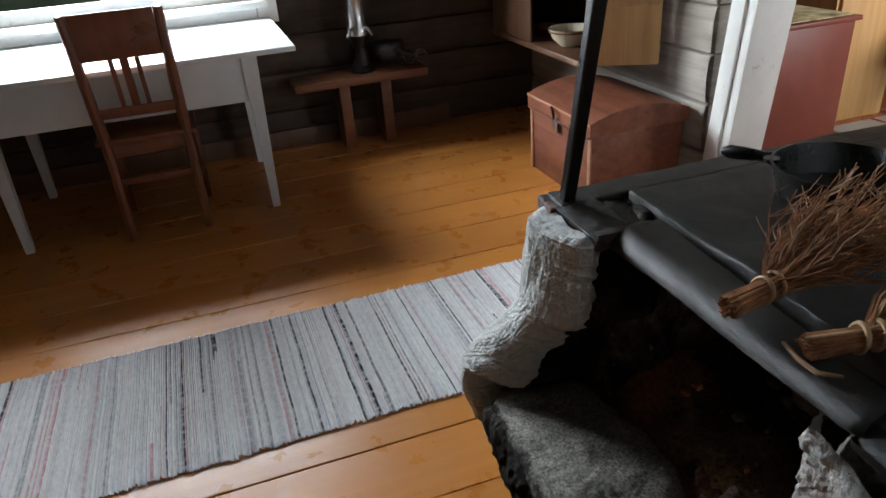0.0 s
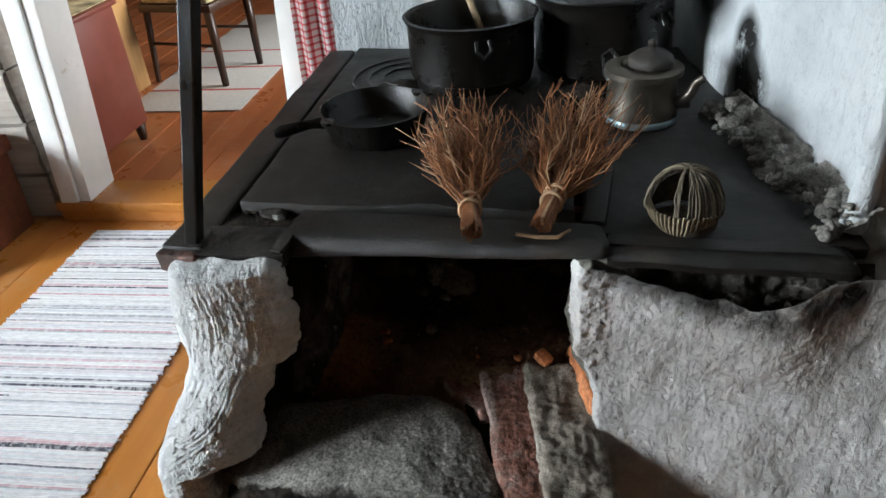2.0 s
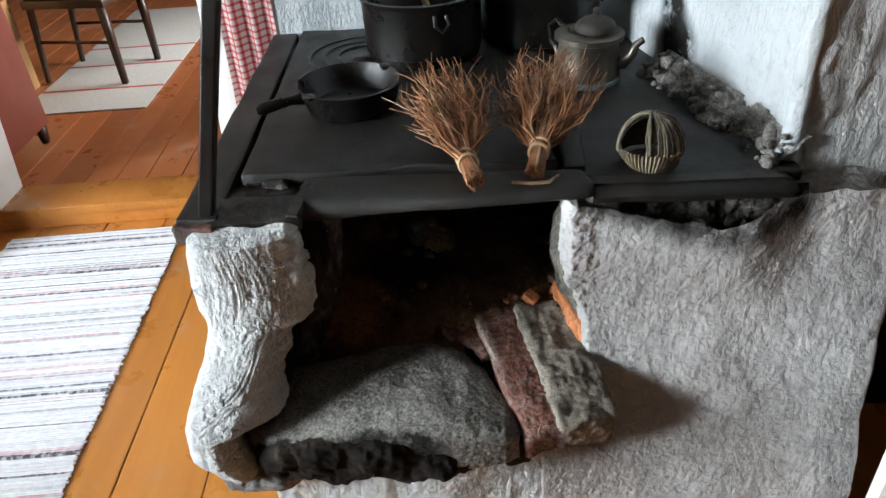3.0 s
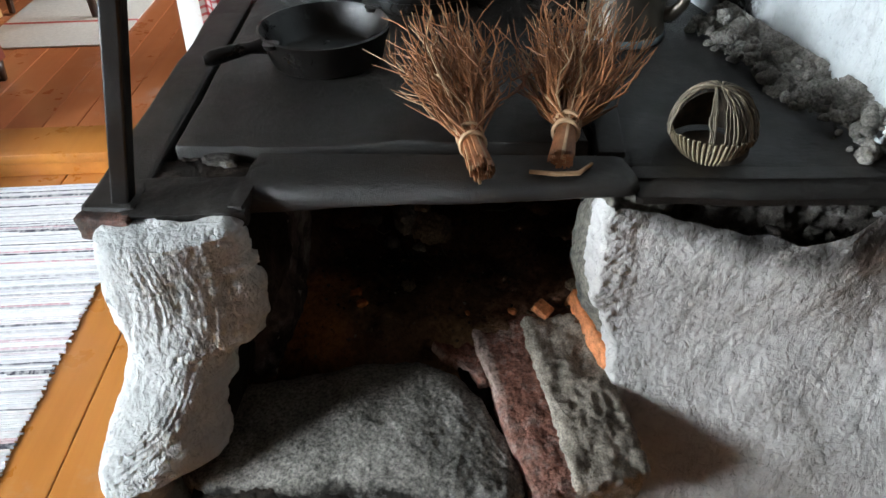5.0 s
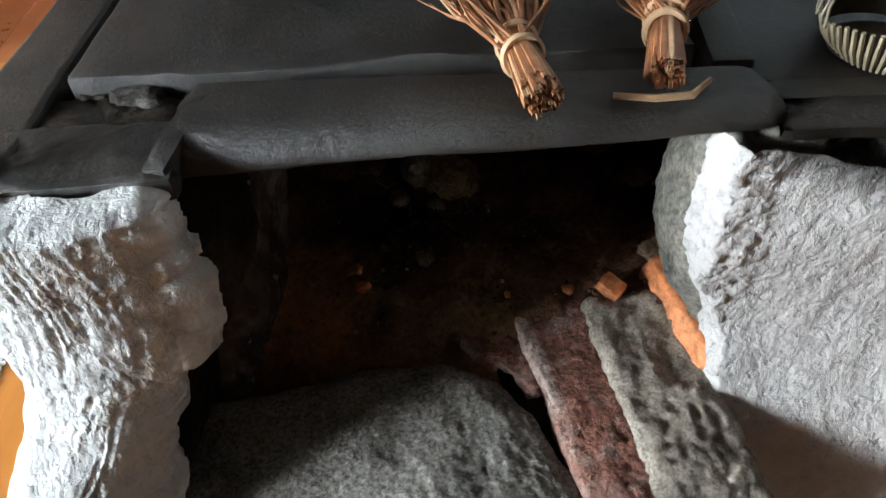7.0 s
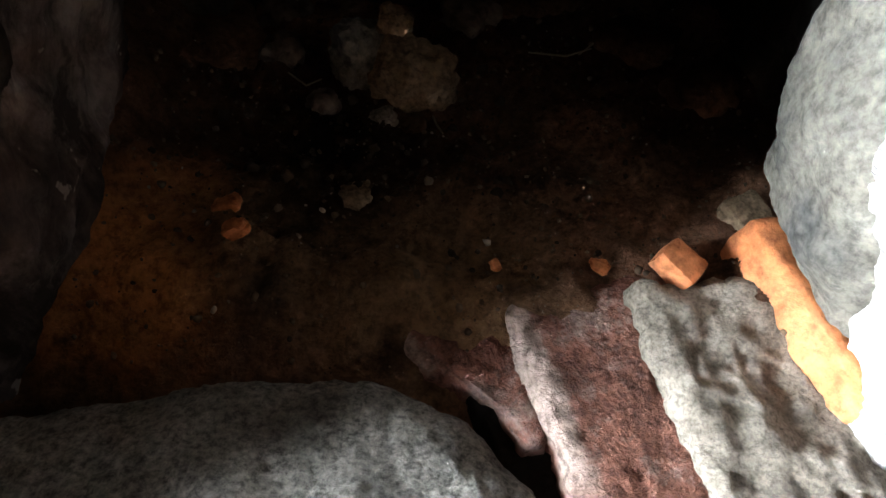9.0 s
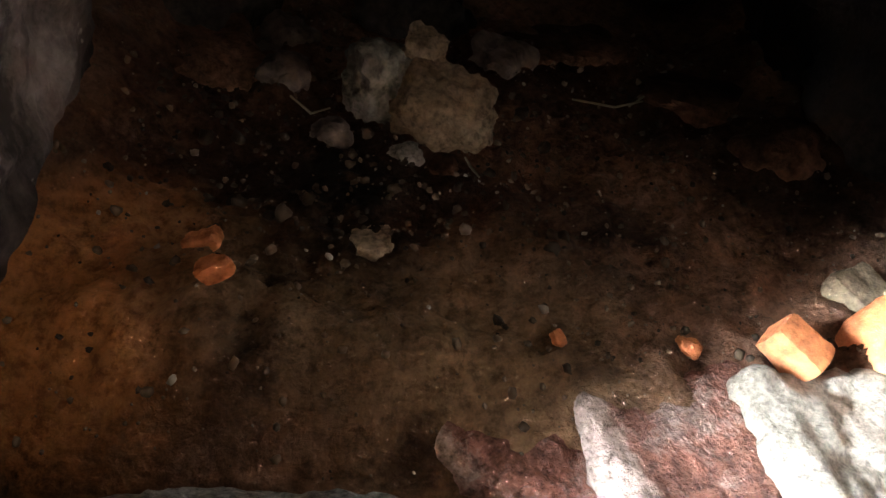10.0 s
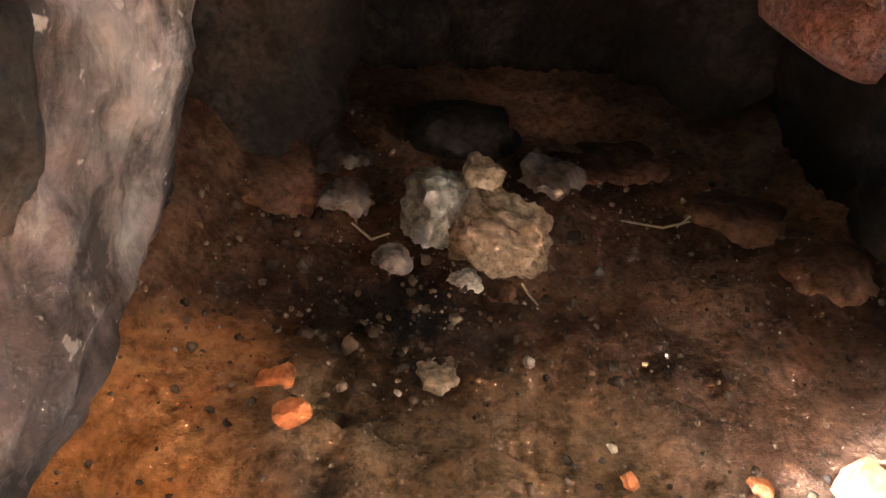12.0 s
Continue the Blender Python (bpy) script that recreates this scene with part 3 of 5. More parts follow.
for nm, x0, x1, y0, y1 in (("wall_north_room_west", -3.15, -3.0, NORTH + 0.17, 5.0), ("wall_north_room_north", -3.15, 1.15, 5.0, 5.15), ("wall_north_room_east", 1.0, 1.15, NORTH + 0.17, 5.0)):
    tagged(part(nm, B(x0, x1, y0, y1, -0.02, CEIL), DARK_WALL, None, "", ROOM, False), "brown wall of the next room", "wall", kind="structure")

# baseboard under the window
tagged(part("baseboard", box(bmesh.new(), WEST + 0.01, WEST + 0.045, SOUTH, 0.9, 0.0, 0.11, 0.006), CUPBOARD, None, "", ROOM), "reddish brown wooden baseboard along the log wall", "baseboard", kind="structure")


def window(name, v0, v1):
    w = thing(name, "white painted window with bright daylight outside", "window", ROOM, kind="structure")
    z0, z1 = 0.84, 1.95
    fx0, fx1 = WEST - 0.10, WEST - 0.03
    for nm, a, b, c, d in (("window_frame", v0, v0 + 0.07, z0, z1), ("window_frame", v1 - 0.07, v1, z0, z1), ("window_frame", v0 + 0.07, v1 - 0.07, z0, z0 + 0.07),
                           ("window_frame", v0 + 0.07, v1 - 0.07, z1 - 0.07, z1), ("mullion", (v0 + v1) / 2 - 0.03, (v0 + v1) / 2 + 0.03, z0 + 0.07, z1 - 0.07)):
        part(nm, box(bmesh.new(), fx0, fx1, a, b, c, d, 0.006), WHITE, w)
    for k in (0.36, 0.68):
        part("glazing_bar", box(bmesh.new(), fx0 + 0.015, fx1 - 0.015, v0 + 0.07, v1 - 0.07, z0 + (z1 - z0) * k - 0.012, z0 + (z1 - z0) * k + 0.012, 0.003), WHITE, w)
    for a, b in ((v0 + 0.07, (v0 + v1) / 2 - 0.03), ((v0 + v1) / 2 + 0.03, v1 - 0.07)):
        p = part("pane", B((fx0 + fx1) / 2 - 0.002, (fx0 + fx1) / 2 + 0.002, a, b, z0 + 0.07, z1 - 0.07), GLASS, w, "", None, False)
        p.visible_shadow = False
    part("window_sill", box(bmesh.new(), WEST - 0.03, WEST + 0.06, v0 - 0.06, v1 + 0.06, z0 - 0.035, z0 + 0.0, 0.006), WHITE, w)
    for a, b in ((v0 - 0.11, v0 - 0.003), (v1 + 0.003, v1 + 0.11)):
        part("casing", box(bmesh.new(), WEST - 0.02, WEST + 0.015, a, b, z0 - 0.12, z1 + 0.1, 0.004), WHITE, w)
    part("casing", box(bmesh.new(), WEST - 0.02, WEST + 0.012, v0, v1, z0 - 0.15, z0 - 0.037, 0.004), WHITE, w)
    return w


window("window_1", *WINDOWS[0])

ground = tagged(part("ground", B(-300, 300, -300, 300, -0.6, -0.5), mat_plain("grass", (0.07, 0.11, 0.03), 0.9, 0, 0.4, 0.6), None, "", None, False), "green grass round the house outside", "ground", kind="structure")

door = thing("door_1", "white painted door frame of an open doorway", "door frame", ROOM, kind="structure")


def leaning_post(x0, x1, y0, y1, z0, z1, lean):
    bm = box(bmesh.new(), x0, x1, y0, y1, z0, z1, 0.004)
    for v in bm.verts:
        v.co.x += (v.co.z - z0) * lean
    return bm


part("casing", leaning_post(-1.375, -1.30, NORTH - 0.025, NORTH + 0.02, 0.06, 2.1, 0.10), WHITE, door)
part("jamb", leaning_post(-1.298, -1.25, NORTH - 0.012, NORTH + 0.17, 0.07, 2.1, 0.10), WHITE, door)
part("casing", leaning_post(-0.372, -0.28, NORTH - 0.025, NORTH + 0.02, 0.0, 2.1, 0.06), WHITE, door)
part("jamb", leaning_post(-0.37, -0.285, NORTH + 0.022, NORTH + 0.17, 0.096, 2.1, 0.06), WHITE, door)
part("lintel", box(bmesh.new(), -1.4, -0.1, NORTH - 0.03, NORTH + 0.17, 2.05, 2.16, 0.004), WHITE, door)

# ---- the stove ----
TOP = 0.840
stove = thing("masonry_stove", "whitewashed stone cooking stove with black iron plates and open hearth", "stove", pose(0, 0, 0))

# left pier: a plastered column over a bulging foot, its hearth side black with soot
PIER = [(0.425, 0.02, 0.06, -0.11, -0.10), (0.445, 0.0, 0.08, -0.135, -0.12), (0.50, -0.018, 0.066, -0.152, -0.13), (0.546, -0.016, 0.062, -0.148, -0.12), (0.555, -0.014, 0.132, -0.142, -0.09),
        (0.60, -0.002, 0.140, -0.118, -0.065), (0.645, 0.014, 0.146, -0.08, -0.036), (0.676, 0.022, 0.156, -0.06, -0.024), (0.690, 0.021, 0.188, -0.052, -0.016), (0.715, 0.013, 0.199, -0.046, -0.010),
        (0.75, 0.009, 0.195, -0.042, -0.004), (0.80, 0.012, 0.185, -0.036, 0.006), (0.824, 0.016, 0.182, -0.032, 0.006), (0.834, 0.022, 0.180, -0.016, 0.014), (0.838, 0.03, 0.176, 0.015, 0.03)]


def pier_skin(u, v):
    z = 0.425 + 0.413 * v
    xl, xr, yl, yr = spline(PIER, z)
    xr += 0.012 * fbm((1.5, 0, z), 22, 5) + 0.004 * fbm((4.5, 0, z), 90, 3)
    r = 0.04
    low = min(z, 0.812)
    if u < 0.22:                       # the side towards the room
        k = u / 0.22
        return (xl, 0.22 + (yl + r - 0.22) * k, low + (z - low) * smooth01((k - 0.8) / 0.2))
    if u < 0.34:                       # the rounded corner
        a = (u - 0.22) / 0.12 * math.pi / 2
        return (xl + r * (1 - math.cos(a)), yl + r * (1 - math.sin(a)), z)
    if u < 0.95:                       # the front
        k = (u - 0.34) / 0.61
        y = yl + (yr - yl) * k ** 1.3 - 0.012 * math.sin(math.pi * k)
        return (xl + r + (xr - xl - r) * k, y + 0.012 * smooth01((k - 0.93) / 0.07), z)
    k = (u - 0.95) / 0.05              # the broken edge turns in
    return (xr - 0.012 * k, yr + 0.012 + 0.03 * k, z + (min(z, 0.822) - z) * k)


bm = sheet(bmesh.new(), pier_skin, 260, 330)
bmesh.ops.recalc_face_normals(bm, faces=bm.faces)
roughen(bm, 0.004, 15, 5, (1, 1, 0.8), 0.0006, 150, 3.0)
for v in bm.verts:                     # trowel sweeps: bowed ridges, crossed by fine crumbs
    c = v.co
    d = math.hypot(c.x + 0.16 + 0.02 * noise.noise(c * 9), (c.z - 0.75) * (0.8 if c.z > 0.68 else 1.3))
    w = 0.35 + 0.65 * abs(noise.noise(c * 13 + Vector((5, 0, 0))))
    ridge = abs(noise.noise(Vector((d * 130, 1.5 * noise.noise(c * 5), c.z * 9))))
    crumb = abs(noise.noise(Vector((c.x * 130, c.y * 130, c.z * 260))))
    pit = max(0.0, noise.noise(c * 95) - 0.35)
    v.co.y -= 0.0052 * w * (0.4 - ridge) + 0.0022 * (0.5 - crumb) * w - 0.007 * pit
part("left_pier", bm, PLASTER, stove, "rough white plastered stone pier")
bm = bmesh.new()
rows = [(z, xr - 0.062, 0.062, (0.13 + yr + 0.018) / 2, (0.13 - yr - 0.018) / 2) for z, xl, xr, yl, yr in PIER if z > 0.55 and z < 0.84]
part("pier_lining", roughen(loft(bm, rows, 70, 110, "z", 9.0), 0.006, 16, 5, (1, 1, 1), 0.002, 70, 23), BLACK_STONE, stove, "soot blackened inner side of the pier")

# stone under the pier and the hearth slab
part("corner_stone", roughen(loft(bmesh.new(), [(-0.025, 0.02, 0.06, 0.42, 0.03), (0.02, 0.0, 0.125, 0.425, 0.045), (0.1, 0.0, 0.13, 0.435, 0.05), (0.18, 0.0, 0.11, 0.44, 0.045)], 40, 60, "x", 3.5), 0.02, 8, 5, (1, 1, 1), 0.0025, 70, 9), STONE, stove, "dark grey overhanging corner stone")
SLAB_ROWS = [(x, (back + front) / 2, (back - front) / 2, zc, zh) for x, front, back, zc, zh in (
    (0.07, -0.10, 0.03, 0.485, 0.03), (0.13, -0.132, 0.045, 0.49, 0.042), (0.22, -0.136, 0.058, 0.50, 0.047), (0.30, -0.136, 0.075, 0.502, 0.049), (0.36, -0.136, 0.082, 0.502, 0.049),
    (0.41, -0.136, 0.062, 0.501, 0.047), (0.45, -0.134, 0.025, 0.50, 0.043), (0.48, -0.13, -0.03, 0.499, 0.038), (0.503, -0.12, -0.085, 0.497, 0.026))]
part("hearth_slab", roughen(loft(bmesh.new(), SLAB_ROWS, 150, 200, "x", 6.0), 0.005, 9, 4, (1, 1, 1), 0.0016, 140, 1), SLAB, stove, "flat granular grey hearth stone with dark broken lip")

# separate near-black strip along the slab's front edge
part("slab_lip", roughen(loft(bmesh.new(), [(0.085, -0.105, 0.022, 0.47, 0.028), (0.13, -0.126, 0.02, 0.483, 0.042), (0.2, -0.129, 0.02, 0.487, 0.043), (0.3, -0.129, 0.02, 0.489, 0.041), (0.36, -0.127, 0.02, 0.482, 0.034), (0.425, -0.122, 0.014, 0.47, 0.014)], 90, 50, "x", 3.0), 0.014, 16, 6, (1, 1, 1), 0.004, 60, 61), BLACK_STONE, stove, "near-black broken lip of the hearth stone")

# plastered base and the wall right of the hearth
def front_y(x, z):
    k = smooth01((0.66 - z) / 0.34)
    right = smooth01((x - 0.62) / 0.45)
    return 0.052 - 0.12 * k - 0.03 * right + 0.03 * smooth01((x - 0.84) / 0.12) * smooth01((z - 0.62) / 0.18) + 0.009 * fbm((x, 0.3, z), 4.0, 4)


def wall_sheet(u, v):
    x = 0.578 + 0.485 * u + (0.036 * smooth01((0.70 - 0.83 * v) / 0.1) - 0.08 * smooth01((0.52 - 0.83 * v) / 0.08)) * (1 - u)
    z = (0.832 - 0.034 * smooth01(u / 0.42) + 0.044 * smooth01((u - 0.5) / 0.18) + 0.008 * noise.noise(Vector((u * 14, 0, 1)))) * v
    x += (0.012 * noise.noise(Vector((0, 3, z * 9))) + 0.008 + 0.032 * smooth01((z - 0.40) / 0.3)) * smooth01((u - 0.9) / 0.1)
    return (x, front_y(x, z) + 0.035 * smooth01((0.03 - u) / 0.03) ** 1.6 + 0.12 * smooth01((u - 0.975) / 0.025), z)


bm = sheet(bmesh.new(), wall_sheet, 260, 380)
for v in bm.verts:
    k = smooth01((0.66 - v.co.x) / 0.07) * smooth01((v.co.z - 0.55) / 0.05)
    v.co += Vector((0.008 * fbm(v.co, 28, 5), -0.006 * abs(fbm(v.co + Vector((2, 0, 0)), 60, 4)), 0.0)) * k
roughen(bm, 0.0045, 10, 6, (1, 1, 0.8), 0.0008, 110, 5, 0.0016, 0.9)
box(bm, 0.80, 1.0, 0.12, 0.40, 0.0, 0.74)
part("front_wall", bm, PLASTER_GREY, stove, "grey plastered stove front")
part("ledge", roughen(sheet(bmesh.new(), lambda u, v: (0.90 + 0.16 * u, 0.085 + 0.10 * v, 0.80 + 0.02 * v), 50, 40), 0.008, 24, 5), PLASTER_GREY, stove)
def base_sheet(u, v):
    x, z = 0.055 + 0.565 * u, 0.475 * v
    y = -0.075 + 0.012 * fbm((u, 2, v), 3, 4) + 0.05 * smooth01((0.04 - u) / 0.04)
    k = smooth01((x - 0.40) / 0.18)
    return (x, y * (1 - k) + (front_y(x, z) + 0.006) * k, z)


bm = sheet(bmesh.new(), base_sheet, 150, 130)
roughen(bm, 0.004, 20, 5, (1, 1, 0.6), 0.002, 70, 6, 0.0016, 0.4)
box(bm, 0.06, 0.60, -0.04, 0.85, 0.0, 0.44)
part("base", bm, PLASTER, stove, "white plastered base below the hearth")
bm = sheet(bmesh.new(), lambda u, v: (-0.005 - 0.075 * u * 0.9 + 0.012 * fbm((1, u, v), 3, 4), 0.12 + 0.78 * u, 0.82 * v), 60, 60)
part("side_wall", roughen(bm, 0.006, 20, 4), PLASTER, stove)

# right pier of the opening
bm = loft(bmesh.new(), [(0.572, 0.650, 0.026, 0.128, 0.04), (0.60, 0.644, 0.042, 0.132, 0.052), (0.64, 0.632, 0.053, 0.136, 0.057), (0.70, 0.622, 0.055, 0.138, 0.057), (0.77, 0.628, 0.05, 0.136, 0.055), (0.825, 0.640, 0.04, 0.13, 0.05)], 80, 120, "z", 3.2)
roughen(bm, 0.008, 10, 5, (1, 1, 1), 0.002, 90, 12)
for v in bm.verts:                     # two slots in the face towards the hearth
    for y, z in ((0.10, 0.765), (0.116, 0.742)):
        d = math.hypot((v.co.y - y - 0.3 * (v.co.z - z)) / 0.0035, (v.co.z - z) / 0.014)
        if v.co.x < 0.6 and d < 1:
            v.co.x += 0.008 * (1 - d)
part("right_pier_stone", bm, STONE_PALE, stove, "cream coloured stone beside the opening")

# broken brick, mortar and chips beside the hearth slab
def turned_lump(name, size, at, rot, seed, material, label, amp=0.005, fine=0.002, chip=0.0):
    return part(name, rough_block(*size, seed, amp, fine, 0.0035, chip), material, stove, label, pose(*at, *rot))


turned_lump("brick", (0.130, 0.047, 0.032), (0.517, 0.014, 0.523), (3, 10, -71), 2, BRICK, "dull red worn dusty brick", 0.004, 0.0022, 0.006)
turned_lump("mortar", (0.125, 0.05, 0.036), (0.580, 0.022, 0.527), (-4, 11, -76), 5, MORTAR, "crumbling grey mortar", 0.006, 0.003, 0.008)
turned_lump("brick_sliver", (0.062, 0.026, 0.022), (0.616, 0.115, 0.575), (-12, 14, -70), 7, ORANGE, "bright orange broken brick under the jamb", 0.002, 0.0014, 0.003)
turned_lump("mortar_crumb", (0.022, 0.012, 0.009), (0.594, 0.176, 0.592), (10, 12, -60), 17, TAN, "pale pinkish mortar crumb", 0.004, 0.002)
turned_lump("brick_chip", (0.013, 0.010, 0.009), (0.536, 0.137, 0.592), (10, 25, -35), 8, ORANGE, "bright orange brick chip", 0.002, 0.0008)
turned_lump("gap_rubble", (0.05, 0.03, 0.022), (0.432, 0.098, 0.527), (0, 5, -40), 19, BRICK, "crumbled pinkish brick rubble behind the slab", 0.008, 0.004, 0.01)
# added block: paints the shade in the gap between slab and brick
turned_lump("wedge_stone", (0.11, 0.02, 0.03), (0.47, -0.01, 0.49), (0, 8, -71), 9, BLACK_STONE, "near-black block standing in for the gap's shade")

# inside of the hearth
def ash(u, v):
    x, y = 0.05 + (0.54 + 0.12 * smooth01((v - 0.16) / 0.12)) * u, -0.02 + 0.68 * v
    z = 0.55 + 0.2 * y + 0.013 * fbm((x, y, 0), 8, 5) + 0.005 * fbm((x, y, 3), 45, 5)
    z += 0.05 * smooth01((0.24 - x) / 0.08) * smooth01((y - 0.1) / 0.1) + 0.03 * smooth01((x - 0.55) / 0.1)
    z -= 0.05 * smooth01((0.125 - y) / 0.07)
    crust = 0.158 + 0.02 * math.sin(x * 34) + 0.012 * fbm((x, 3, 1), 30, 4)
    z += 0.008 * smooth01((crust - y) / 0.008) * smooth01((x - 0.2) / 0.04) * smooth01((0.40 - x) / 0.06)
    z += 0.006 * abs(noise.noise(Vector((x * 38, y * 38, 1)))) + 0.004 * abs(noise.noise(Vector((x * 90, y * 90, 7))))
    return (x, y, z)


part("ash_bed", sheet(bmesh.new(), ash, 260, 260), ASH, stove, "brown ash and earth on the hearth floor")
part("inner_left_stone", roughen(loft(bmesh.new(), [(0.50, 0.10, 0.07, 0.165, 0.10), (0.62, 0.105, 0.086, 0.165, 0.115), (0.75, 0.105, 0.093, 0.17, 0.115), (0.81, 0.10, 0.08, 0.17, 0.11)], 90, 140, "z", 3.4), 0.018, 7, 6, (1, 1, 1), 0.004, 45, 21), STREAKED, stove, "burnt pinkish stone inside the hearth")
# deeper lining: sooty, and darkened further to carry the cavity's shade
part("inner_left_stone", roughen(loft(bmesh.new(), [(0.52, 0.13, 0.10, 0.44, 0.12), (0.68, 0.14, 0.10, 0.45, 0.12), (0.82, 0.13, 0.10, 0.45, 0.12)], 40, 60, "z", 3.0), 0.03, 7, 6, (1, 1, 1), 0.006, 40, 25), BLACK_STONE, stove)
part("inner_right_stone", roughen(loft(bmesh.new(), [(0.50, 0.70, 0.085, 0.36, 0.26), (0.68, 0.70, 0.09, 0.36, 0.26), (0.82, 0.69, 0.095, 0.36, 0.26)], 40, 60, "z", 3.0), 0.03, 7, 6, (1, 1, 1), 0.006, 40, 27), BLACK_STONE, stove)
part("inner_back_stone", roughen(loft(bmesh.new(), [(0.0, 0.64, 0.09, 0.68, 0.16), (0.38, 0.66, 0.10, 0.68, 0.17), (0.76, 0.62, 0.10, 0.68, 0.16)], 60, 60, "x", 3.0), 0.04, 6, 6, (1, 1, 1), 0.008, 40, 29), BLACK_STONE, stove)
part("inner_brick", lump((0.07, 0.05, 0.035), 31, 4, 0.12), BRICK, stove, "reddish brick jutting from the hearth wall", pose(0.60, 0.40, 0.765, 10, 15, 25))

for i, (x, y, z, sx, sy, sz, rz, mt) in enumerate(((0.20, 0.35, 0.605, 0.05, 0.085, 0.045, 35, ASH), (0.255, 0.385, 0.612, 0.03, 0.045, 0.03, 20, SOOT_PINK), (0.27, 0.31, 0.622, 0.018, 0.02, 0.014, 0, SOOT_PINK), (0.46, 0.42, 0.62, 0.06, 0.04, 0.03, 15, ASH), (0.545, 0.36, 0.62, 0.045, 0.035, 0.022, -30, ASH),
                                                        (0.41, 0.37, 0.63, 0.03, 0.025, 0.018, 50, SOOT_PINK), (0.58, 0.29, 0.625, 0.03, 0.025, 0.018, 10, ASH), (0.34, 0.42, 0.64, 0.05, 0.03, 0.03, -10, BLACK_STONE), (0.305, 0.265, 0.607, 0.014, 0.012, 0.009, 30, SOOT_PINK), (0.35, 0.255, 0.604, 0.011, 0.01, 0.009, 30, MORTAR), (0.372, 0.25, 0.602, 0.01, 0.009, 0.007, 60, ASH))):
    part("loose_stone", roughen(lump((sx * 0.85, sy * 0.85, sz * 0.8), 50 + i, 4, 0.3, 0.35), 0.004, 40, 4), mt, stove, "", pose(x, y, z, 8, -6, rz))

# iron top: frame rails, main plate, front bars, right plate
def slanted(x0, x1, y0, y1, z0, z1, bev, shear=-0.07, wob=0.0):
    bm = box(bmesh.new(), x0, x1, y0, y1, z0, z1, bev)
    if wob:
        bmesh.ops.subdivide_edges(bm, edges=[e for e in bm.edges if e.calc_length() > 0.05], cuts=24, use_grid_fill=True)
    for v in bm.verts:
        v.co.x += shear * v.co.y
        if wob:
            v.co.z += wob * fbm(v.co, 7, 3)
            v.co.y += wob * fbm(v.co + Vector((3, 1, 2)), 9, 3)
    return bm


part("left_rail", slanted(0.0, 0.064, 0.02, 0.91, TOP - 0.025, TOP + 0.006, 0.006, -0.07, 0.004), IRON_BAR, stove, "worn dark iron edge rail")
part("corner_block", roughen(rough_block(0.031, 0.028, 0.015, 3, 0.003, 0.0012, 0.004), 0.002, 30, 3), RUST, stove, "rusty iron corner block", pose(0.031, 0.030, TOP - 0.014, 0, 0, -4))
part("corner_ledge", rough_block(0.07, 0.036, 0.011, 5, 0.003, 0.0012, 0.005), IRON_BAR, stove, "dirty iron ledge beside the post", pose(0.112, 0.052, TOP - 0.009, 4, 0, 5))
part("ledge_bracket", rough_block(0.009, 0.042, 0.008, 6, 0.002, 0.001, 0.004), IRON_BAR, stove, "brown worn bracket", pose(0.178, 0.068, TOP + 0.001, 6, 0, -8))
bm = slanted(0.078, 0.585, 0.134, 0.90, TOP - 0.012, TOP + 0.016, 0.005, -0.07, 0.0035)
for v in bm.verts:
    front = smooth01((0.17 - v.co.y) / 0.05)
    v.co.y += 0.055 * (v.co.x - 0.08) * front + 0.004 * front * fbm(v.co, 45, 4)
    v.co.z += 0.003 * front * fbm(v.co, 60, 4)
part("main_plate", bm, IRON, stove, "black cast iron cooking plate")
part("under_stone", roughen(lump((0.021, 0.012, 0.012), 41, 4, 0.25), 0.003, 60, 4), SOOTY_MORTAR, stove, "", pose(0.128, 0.128, TOP - 0.004))
part("under_stone", roughen(lump((0.014, 0.012, 0.01), 43, 4, 0.25), 0.003, 60, 4), BLACK_STONE, stove, "", pose(0.088, 0.14, TOP - 0.006))


def bar_profile(x0, x1, y0, y1, z0, z1, n=60, skew=0.0, rise=0.0):
    """A worn bar along x with a rounded front edge; skew and rise move the front and the underside at its far end."""
    prof = [(y1, z0), (y1, z1), ((y0 + y1) / 2, z1 + 0.001), (y0 + 0.030, z1 - 0.001), (y0 + 0.019, z1 - 0.004), (y0 + 0.009, z1 - 0.010), (y0 + 0.002, z1 - 0.019), (y0 + 0.001, z0 + 0.005), (y0 + 0.006, z0)]
    bm = bmesh.new()
    rings = []
    for i in range(n + 1):
        k = i / n
        x = x0 + (x1 - x0) * k
        end = min(1.0, 0.6 + i, (n - i) / 2.5)
        ring = []
        for y, z in prof:
            f = (y1 - y) / (y1 - y0)
            low = (z1 - z) / (z1 - z0)
            yy = y + skew * k * f + 0.003 * fbm((x, y, z), 5, 3) + 0.0012 * f * fbm((x, y, z), 40, 3) + (1 - end) * 0.006 * f
            ring.append(bm.verts.new((x + 0.014 * f * (1 if i > n / 2 else 0), yy, z + rise * k * low + 0.0025 * fbm((x, 2, y), 6, 3) - (1 - end) * 0.003 * (1 - low))))
        rings.append(ring)
    for a, b in zip(rings, rings[1:]):
        for j in range(len(prof)):
            k = (j + 1) % len(prof)
            bm.faces.new((a[j], a[k], b[k], b[j]))
    bm.faces.new(rings[0])
    bm.faces.new(rings[-1][::-1])
    return bm


